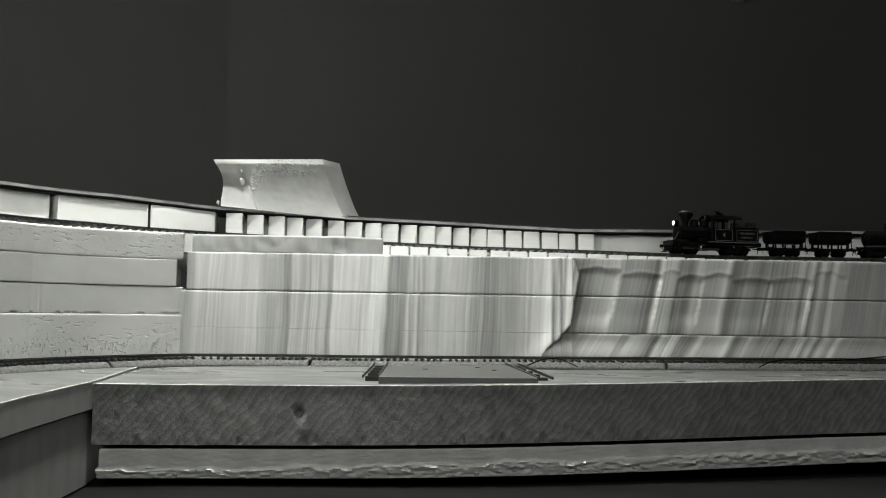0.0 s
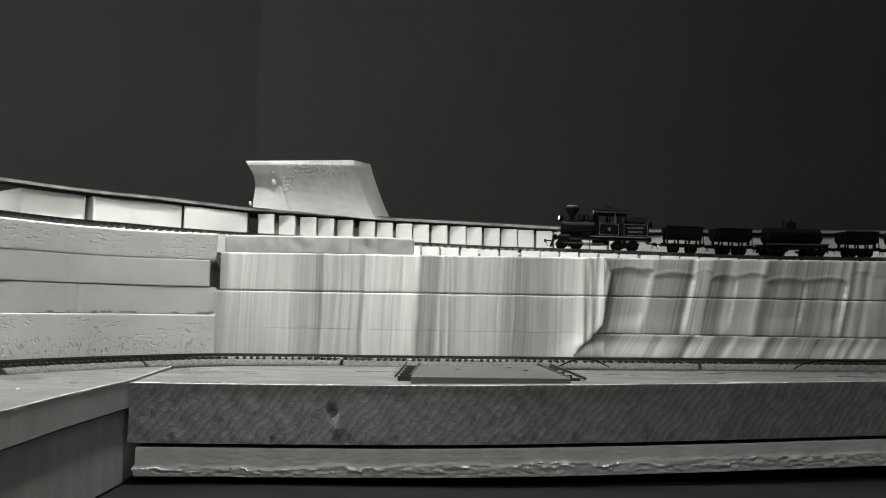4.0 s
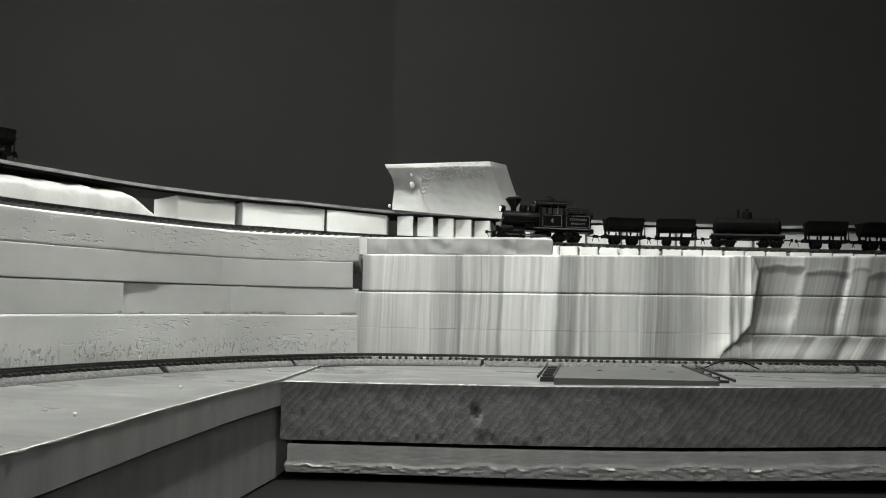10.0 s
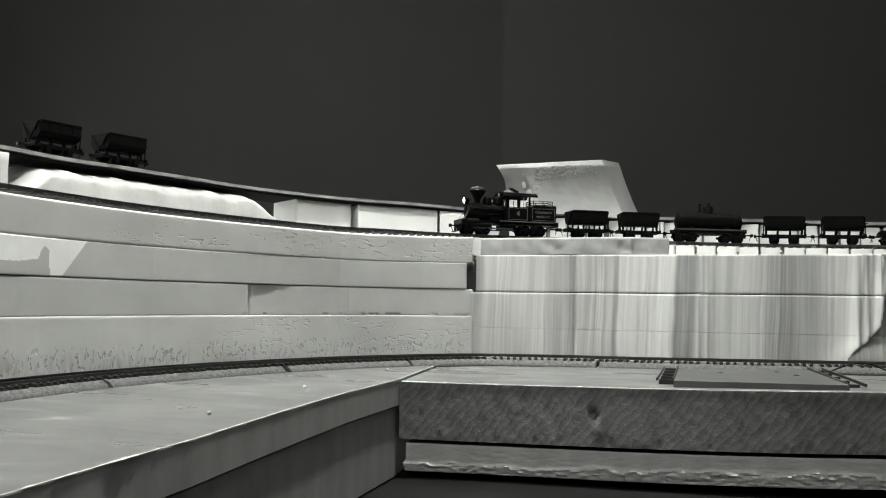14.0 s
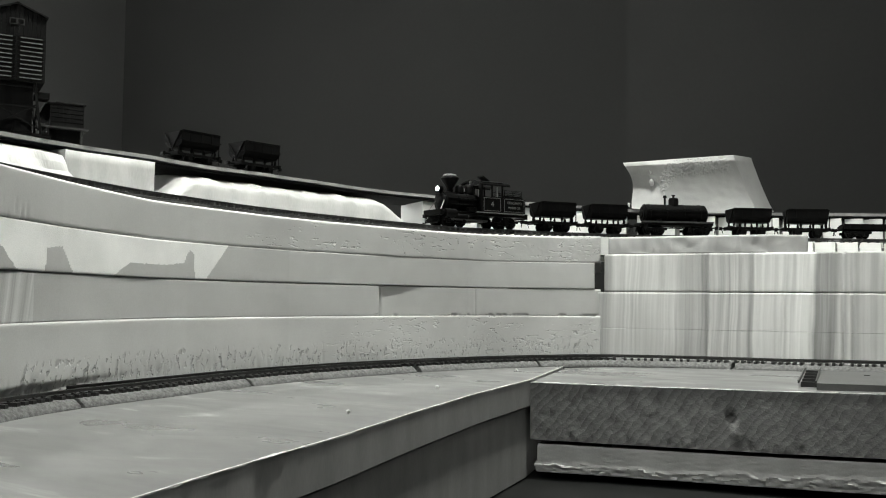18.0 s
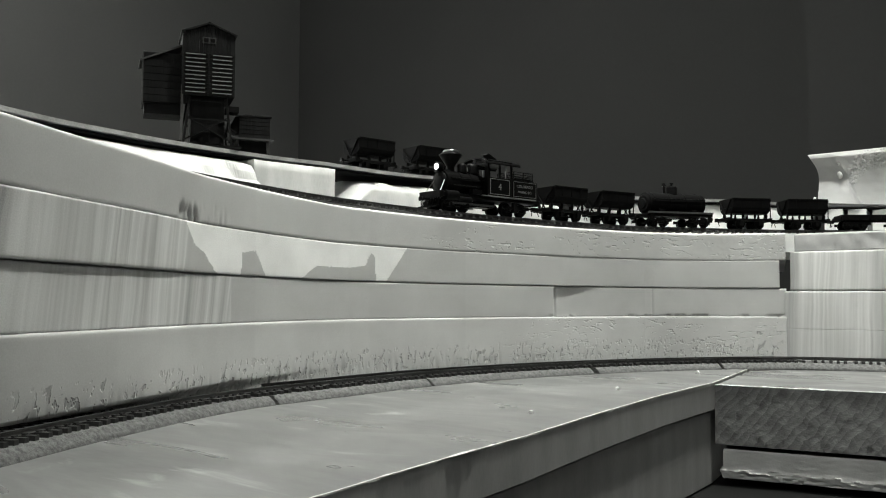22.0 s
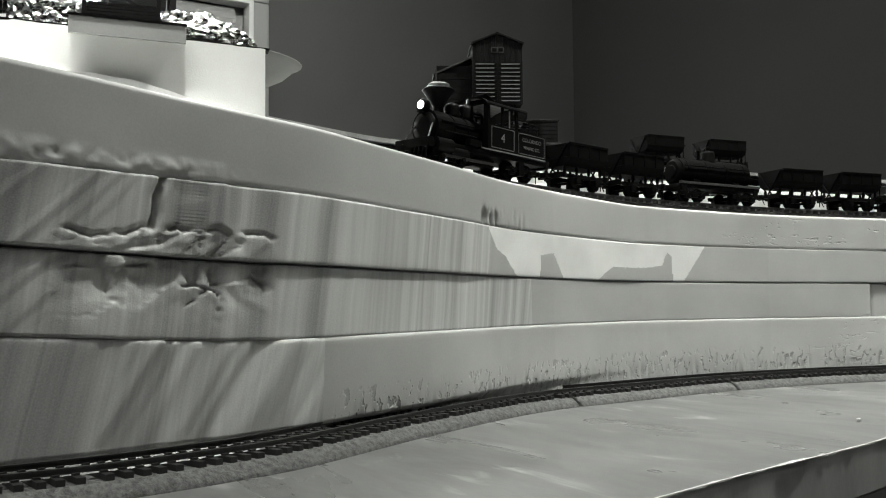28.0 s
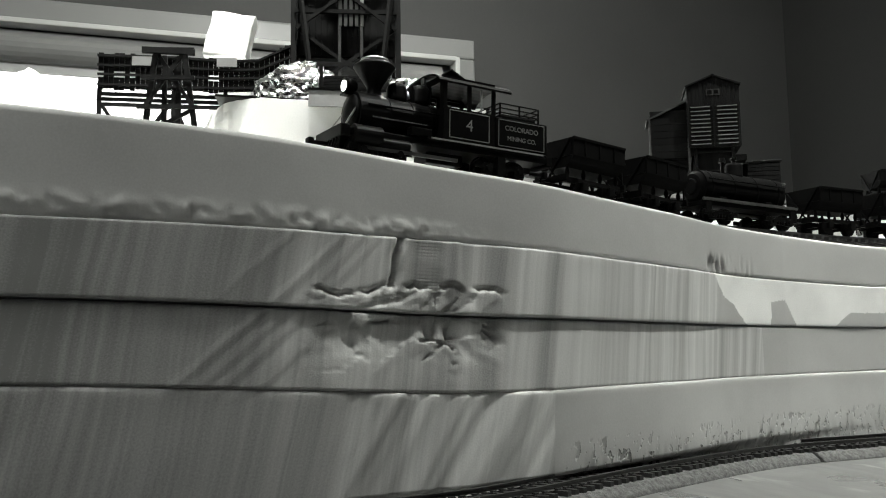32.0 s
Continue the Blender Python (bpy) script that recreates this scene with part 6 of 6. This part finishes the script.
def mine():
    P = lambda x, y, z, *r: MINE @ pose(x, y, z, *r)
    tray = thing("card_tray", "grey card tray with dark ragged edge on the white slab", "tray", P(0.0012, 0, 0.1868, 0, 1.2, 0))
    part("tray_front", B(0.0508, 0.0014, 0.0085, 0, -0.015, 0.0, -5), M_CARD, tray)
    part("tray_floor", B(0.0508, 0.030, 0.0012, 0, 0.0005, 0.0028), M_CARD, tray)
    edge = bmesh.new()
    for k in range(12):
        x = -0.0238 + 0.0043 * k
        box(edge, 0.0044, 0.0022, 0.0011, pose(x, -0.0147, 0.0044 + 0.0003 * wob(k * 0.9, 4), 0, 12 * wob(k * 0.7, 2)))
    part("dark_edge", edge, M_BLACK, tray, "black cut edge")
    base = thing("base_plate", "thin black base plate on the white slab", "plate", P(-0.002, 0.052, 0.1903, 0, 2.3, 0))
    part("sheet", B(0.139, 0.098, 0.0012), M_BLACK, base)
    porch = thing("timber_porch", "stack of dark timber porch steps before the mine tower", "porch", P(-0.002, 0.004, 0.1935))
    for k in range(5):
        part("plank", B(0.036 - 0.0012 * k, 0.006, 0.0013, 0, -0.006 + 0.0034 * k, 0.0012 + 0.0026 * k), M_DARKWOOD, porch)
    for x in (-0.0165, 0.0165):
        part("post", B(0.0020, 0.0020, 0.015, x, -0.004, 0.0075), M_DARKWOOD, porch)
    T = thing("mine_headframe", "tall dark timber mine headframe with braced legs", "tower", P(-0.006, 0.060, 0.1905))
    for x in (-1, 1):
        for y in (-1, 1):
            bm = bmesh.new()
            beam(bm, (x * 0.0285, y * 0.024, 0.0), (x * 0.0285, y * 0.020, 0.14), 0.0030)
            part("leg", bm, M_DARKWOOD, T)
        bm = bmesh.new()
        beam(bm, (x * 0.0200, -0.030, 0.030), (x * 0.0285, -0.021, 0.10), 0.0020)
        part("raker", bm, M_DARKWOOD, T)
    part("house", B(0.052, 0.038, 0.100, 0, 0, 0.085), M_DARKWOOD, T)
    for k in range(16):
        part("siding", B(0.0030, 0.0012, 0.098, -0.0248 + 0.0033 * k, -0.0197, 0.085), M_DARKWOOD, T)
    for x in (-0.0035, 0.0085):
        part("ladder_rail", B(0.0016, 0.0016, 0.052, x, -0.0235, 0.026), M_OLDWOOD, T, "paler upright rail")
    for k in range(5):
        part("pale_batten", B(0.0018, 0.0010, 0.075, -0.0032 + 0.0030 * k, -0.0222, 0.090), M_CARD, T, "grey batten")
    for a, b in (((-0.028, 0.01), (0.026, 0.05)), ((0.028, 0.01), (-0.026, 0.05)), ((-0.027, 0.05), (0.025, 0.09)), ((0.027, 0.05), (-0.025, 0.09))):
        bm = bmesh.new()
        beam(bm, (a[0], -0.0245, a[1]), (b[0], -0.0225, b[1]), 0.0018)
        part("brace", bm, M_DARKWOOD, T)
    for z in (0.03, 0.06, 0.09, 0.12):
        part("girt", B(0.056, 0.0020, 0.0022, 0, -0.0235, z), M_DARKWOOD, T)
    crumpled("foil_hill", "crumpled silver foil hill behind the porch", "hill", 0.026, 0.018, 0.024, P(-0.030, 0.026, 0.1915), M_FOIL, 3.0, amp=0.2)
    crumpled("foil_hill", "crumpled silver foil slope beside the mine tower", "hill", 0.032, 0.018, 0.019, P(0.030, 0.030, 0.1900), M_FOIL, 8.0, amp=0.2)
    plate = lathe([(0.003, -0.0130), (0.012, -0.0118), (0.019, -0.0075), (0.0245, -0.0015), (0.0275, 0.0), (0.0277, 0.0006), (0.024, -0.0004), (0.018, -0.0062), (0.012, -0.0106), (0.003, -0.0118)], 40)
    solo("paper_plate", plate, M_CARD, "grey curled round plate at the slab's end", "plate", m=P(0.061, 0.034, 0.1895, 2, 6, 0), smooth=True)
    # fenced ramp on trestle legs
    F = thing("ramp_fence", "dark slatted timber ramp fence on braced trestle legs", "fence", MINE.copy())
    Y = 0.070
    run = [(-0.1460, 0.2150, 0.2352), (-0.1050, 0.2140, 0.2345), (-0.0760, 0.2135, 0.2328), (-0.0560, 0.2140, 0.2335), (-0.0330, 0.2215, 0.2450), (-0.0120, 0.2300, 0.2540)]
    rnd = random.Random(3)
    for (x0, b0, t0), (x1, b1, t1) in zip(run, run[1:]):
        n = max(3, int((x1 - x0) / 0.0028))
        for i in range(n):
            f = (i + 0.5) / n
            x, lo, hi = x0 + (x1 - x0) * f, b0 + (b1 - b0) * f, t0 + (t1 - t0) * f
            if rnd.random() < 0.3:
                part("slat", B(0.0027, 0.0009, (hi - lo) * 0.52, x, Y, hi - (hi - lo) * 0.225), M_DARKWOOD, F)
                part("slat", B(0.0027, 0.0009, (hi - lo) * 0.36, x, Y, lo + (hi - lo) * 0.15), M_DARKWOOD, F)
            else:
                part("slat", B(0.0027, 0.0009, hi - lo - rnd.uniform(0, 0.0008), x, Y, (lo + hi) / 2), M_DARKWOOD, F)
        for g, w in ((0.10, 0.0026), (0.40, 0.0015), (0.66, 0.0018), (0.93, 0.0030)):
            bm = bmesh.new()
            beam(bm, (x0, Y - 0.0015, b0 + (t0 - b0) * g), (x1, Y - 0.0015, b1 + (t1 - b1) * g), w, 0.0012)
            part("rail", bm, M_DARKWOOD, F)
        for dz in (0.003, 0.006, 0.009):
            bm = bmesh.new()
            beam(bm, (x0, Y + 0.001 * dz, b0 - dz), (x1, Y, b1 - dz), 0.0019)
            part("stringer", bm, M_DARKWOOD, F)
        part("post", B(0.0022, 0.0022, b0 - 0.178, x0 + 0.001, Y, (b0 + 0.178) / 2), M_DARKWOOD, F)
        xm = (x0 + x1) / 2
        for a in ((x0, b0), (x1, b1)):
            bm = bmesh.new()
            beam(bm, (a[0], Y, a[1] - 0.006), (xm, Y, 0.178), 0.0020)
            part("brace", bm, M_DARKWOOD, F)
    for x in (-0.121, -0.074):
        part("notice", B(0.0115, 0.0008, 0.0052, x, Y - 0.0028, 0.2305), M_CARD, F, "small grey notice board")
    A = thing("trestle_bent", "dark timber A-frame trestle bent beside the fence", "trestle", MINE.copy())
    for p, q, w in (((-0.1140, 0.0, 0.178), (-0.1080, 0.0, 0.2270), 0.0028), ((-0.0860, 0.0, 0.178), (-0.0930, 0.0, 0.2270), 0.0028), ((-0.1040, 0.004, 0.178), (-0.1040, 0.004, 0.2260), 0.0026),
                    ((-0.0965, 0.004, 0.178), (-0.0965, 0.004, 0.2260), 0.0026), ((-0.1150, -0.002, 0.2274), (-0.0875, 0.0, 0.2270), 0.0030), ((-0.1135, 0.006, 0.2300), (-0.0890, 0.006, 0.2300), 0.0028),
                    ((-0.1150, -0.003, 0.2120), (-0.0870, -0.003, 0.2120), 0.0022), ((-0.1170, -0.003, 0.1960), (-0.0850, -0.003, 0.1960), 0.0022), ((-0.1130, -0.002, 0.1965), (-0.0940, 0.0, 0.2260), 0.0020),
                    ((-0.0880, -0.002, 0.1965), (-0.1070, 0.0, 0.2260), 0.0020), ((-0.1150, -0.002, 0.1800), (-0.0880, 0.0, 0.1955), 0.0020)):
        bm = bmesh.new()
        beam(bm, Vector(p) + Vector((0, 0.04, 0)), Vector(q) + Vector((0, 0.04, 0)), w)
        part("timber", bm, M_DARKWOOD, A)
    chunk = B(0.0265, 0.018, 0.0285, bevel=0.0015)
    bmesh.ops.subdivide_edges(chunk, edges=chunk.edges[:], cuts=3, use_grid_fill=True)
    for v in chunk.verts:
        v.co += Vector((wob(v.co.x * 90, v.co.y * 90, v.co.z * 90), wob(v.co.y * 90, 4, v.co.z * 90), wob(v.co.x * 80, 9, v.co.z * 60))) * 0.0010
        v.co.x += 0.12 * v.co.z
    solo("foam_chunk", chunk, M_WHITE, "white foam offcut standing on end behind the fence", "foam block", m=P(-0.0775, 0.110, 0.2590, 0, 6, 0))
    solo("foam_prop", B(0.022, 0.03, 0.070, bevel=0.003), M_WHITE, "white foam prop under the offcut", "foam block", m=P(-0.0775, 0.112, 0.2100))
    crumpled("foam_mound", "rough white foam mound near the window", "mound", 0.044, 0.030, 0.050, P(-0.205, 0.100, 0.1775), M_WHITE, 11.0, amp=0.22)


# ---- small things on the base ----
def plate_and_stubs():
    z = 0.0036
    P = thing("switch_plate", "grey card plate with three holes between two short track ends", "plate")
    bm = bmesh.new()
    quad = [(0.017, 0.612), (0.136, 0.642), (0.1065, 0.800), (-0.006, 0.745)]
    lo = [bm.verts.new((x, y, 0.0012)) for k, (x, y) in enumerate(quad)]
    hi = [bm.verts.new((x, y, z + 0.0026)) for x, y in quad]
    bm.faces.new(lo[::-1]), bm.faces.new(hi)
    for k in range(4):
        bm.faces.new((lo[k], lo[(k + 1) % 4], hi[(k + 1) % 4], hi[k]))
    part("plate", bm, M_PLATE, P)
    for x, y in ((0.036, 0.715), (0.077, 0.755), (0.0945, 0.724)):
        part("hole", Cx(0.0022, 0.0006, x, y, z + 0.0027), M_BLACK, P, "dark screw hole")
    for name, a, b in (("left", (0.004, 0.620), (-0.019, 0.765)), ("right", (0.146, 0.652), (0.108, 0.815))):
        S = thing("track_end", "short dark end of track lying on the base sheet", "track", group="short track ends")
        a, b = Vector((*a, z - 0.0006)), Vector((*b, z + 0.0006))
        way = (b - a).normalized()
        side = Vector((-way.y, way.x, 0)) * (1 if name == "left" else -1)
        for k in range(5):
            p = a.lerp(b, (k + 0.5) / 5)
            bm = bmesh.new()
            beam(bm, p, p - side * 0.013, 0.0034, 0.0040)
            part("tie", bm, M_TIE, S)
        for off in (0.001, -0.011):
            bm = bmesh.new()
            beam(bm, a + side * off + Vector((0, 0, 0.003)), b + side * off + Vector((0, 0, 0.003)), 0.0012, 0.0022)
            part("rail", bm, M_RAIL, S)


def wire(name, pts, label):
    cu = bpy.data.curves.new(name, "CURVE")
    cu.dimensions, cu.bevel_depth, cu.bevel_resolution = "3D", 0.0006, 2
    sp = cu.splines.new("BEZIER")
    sp.bezier_points.add(len(pts) - 1)
    for q, p in zip(sp.bezier_points, pts):
        q.co, q.handle_left_type, q.handle_right_type = p, "AUTO", "AUTO"
    cu.materials.append(M_BLACK)
    tagged(new(name, cu), label, "wire")


def crumbs():
    rnd = random.Random(21)
    for x, y in ((-0.232, 0.628), (-0.16, 0.30), (-0.20, 0.45)):
        bm = bmesh.new()
        bmesh.ops.create_icosphere(bm, subdivisions=1, radius=0.0014)
        for v in bm.verts:
            v.co *= rnd.uniform(0.7, 1.2)
        solo("foam_crumb", bm, M_WHITE, "small white foam crumb on the base sheet", "crumb", group="foam crumbs", m=pose(x, y, BASE_L + 0.0010))


coal_tower()
side_hut()
white_slab()
mine()
plate_and_stubs()
wire("feeder_wire", [(0.335, 0.835, 0.008), (0.345, 0.832, 0.0135), (0.40, 0.838, 0.016), (0.47, 0.85, 0.022), (0.62, 0.87, 0.030)], "thin black wire along the foot of the block")
wire("feeder_wire", [(0.118, 0.806, 0.006), (0.135, 0.806, 0.0125), (0.150, 0.808, 0.0125), (0.166, 0.808, 0.006)], "thin black wire loop beside the track")
crumbs()
engine = loco()
car = dump_car()
tanker = tank_car()
flat = flat_car()
SIZE = 1.08  # of the rolling stock
TRAIN = [(engine, 0.0278, 0.030), (car, 0.1198, 0.0095), (copy_thing(car, Matrix()), 0.1760, 0.0095), (tanker, 0.2485, 0.0235), (copy_thing(car, Matrix()), 0.3263, 0.0095), (copy_thing(car, Matrix()), 0.3824, 0.0095), (flat, 0.4525, 0.023)]
for u in (1.463, 1.530):
    k = int(np.searchsorted(TS, S0 + u))
    p = track_pose(TL[k], 0.01)
    p.translation = settled(TC[k, 0] + TN[k, 0] * 0.136, TC[k, 1] + TN[k, 1] * 0.136, board_z(u) + 0.0062)[0]
    tagged(copy_thing(car, p), "dark tipping ore car parked on the raised board").scale = (SIZE,) * 3
for ob, _, _ in TRAIN:
    ob.scale = (SIZE,) * 3

STACK_AT = [(0, 1.4647), (1, 1.5104), (2, 1.554), (3, 1.5972), (4.5, 1.6598), (6, 1.7211), (7, 1.7591), (8, 1.7969), (9, 1.8349), (10, 1.8724), (11, 1.9131), (12, 1.9556), (13, 2.0013), (14, 2.0498),
            (15.5, 2.1199), (17, 2.19), (18, 2.2392), (19, 2.2897), (20, 2.3428), (21, 2.3958), (22, 2.4487), (23, 2.5014), (24, 2.5536), (25, 2.6068), (26.5, 2.6829), (28, 2.758), (29, 2.8099), (30, 2.8596), (31, 2.9089), (32, 2.9581)]


def motions():
    for ob, back, half in TRAIN:
        walk(ob, [(t, track_pose(q - back * SIZE, half * SIZE)) for t, q in STACK_AT])


motions()
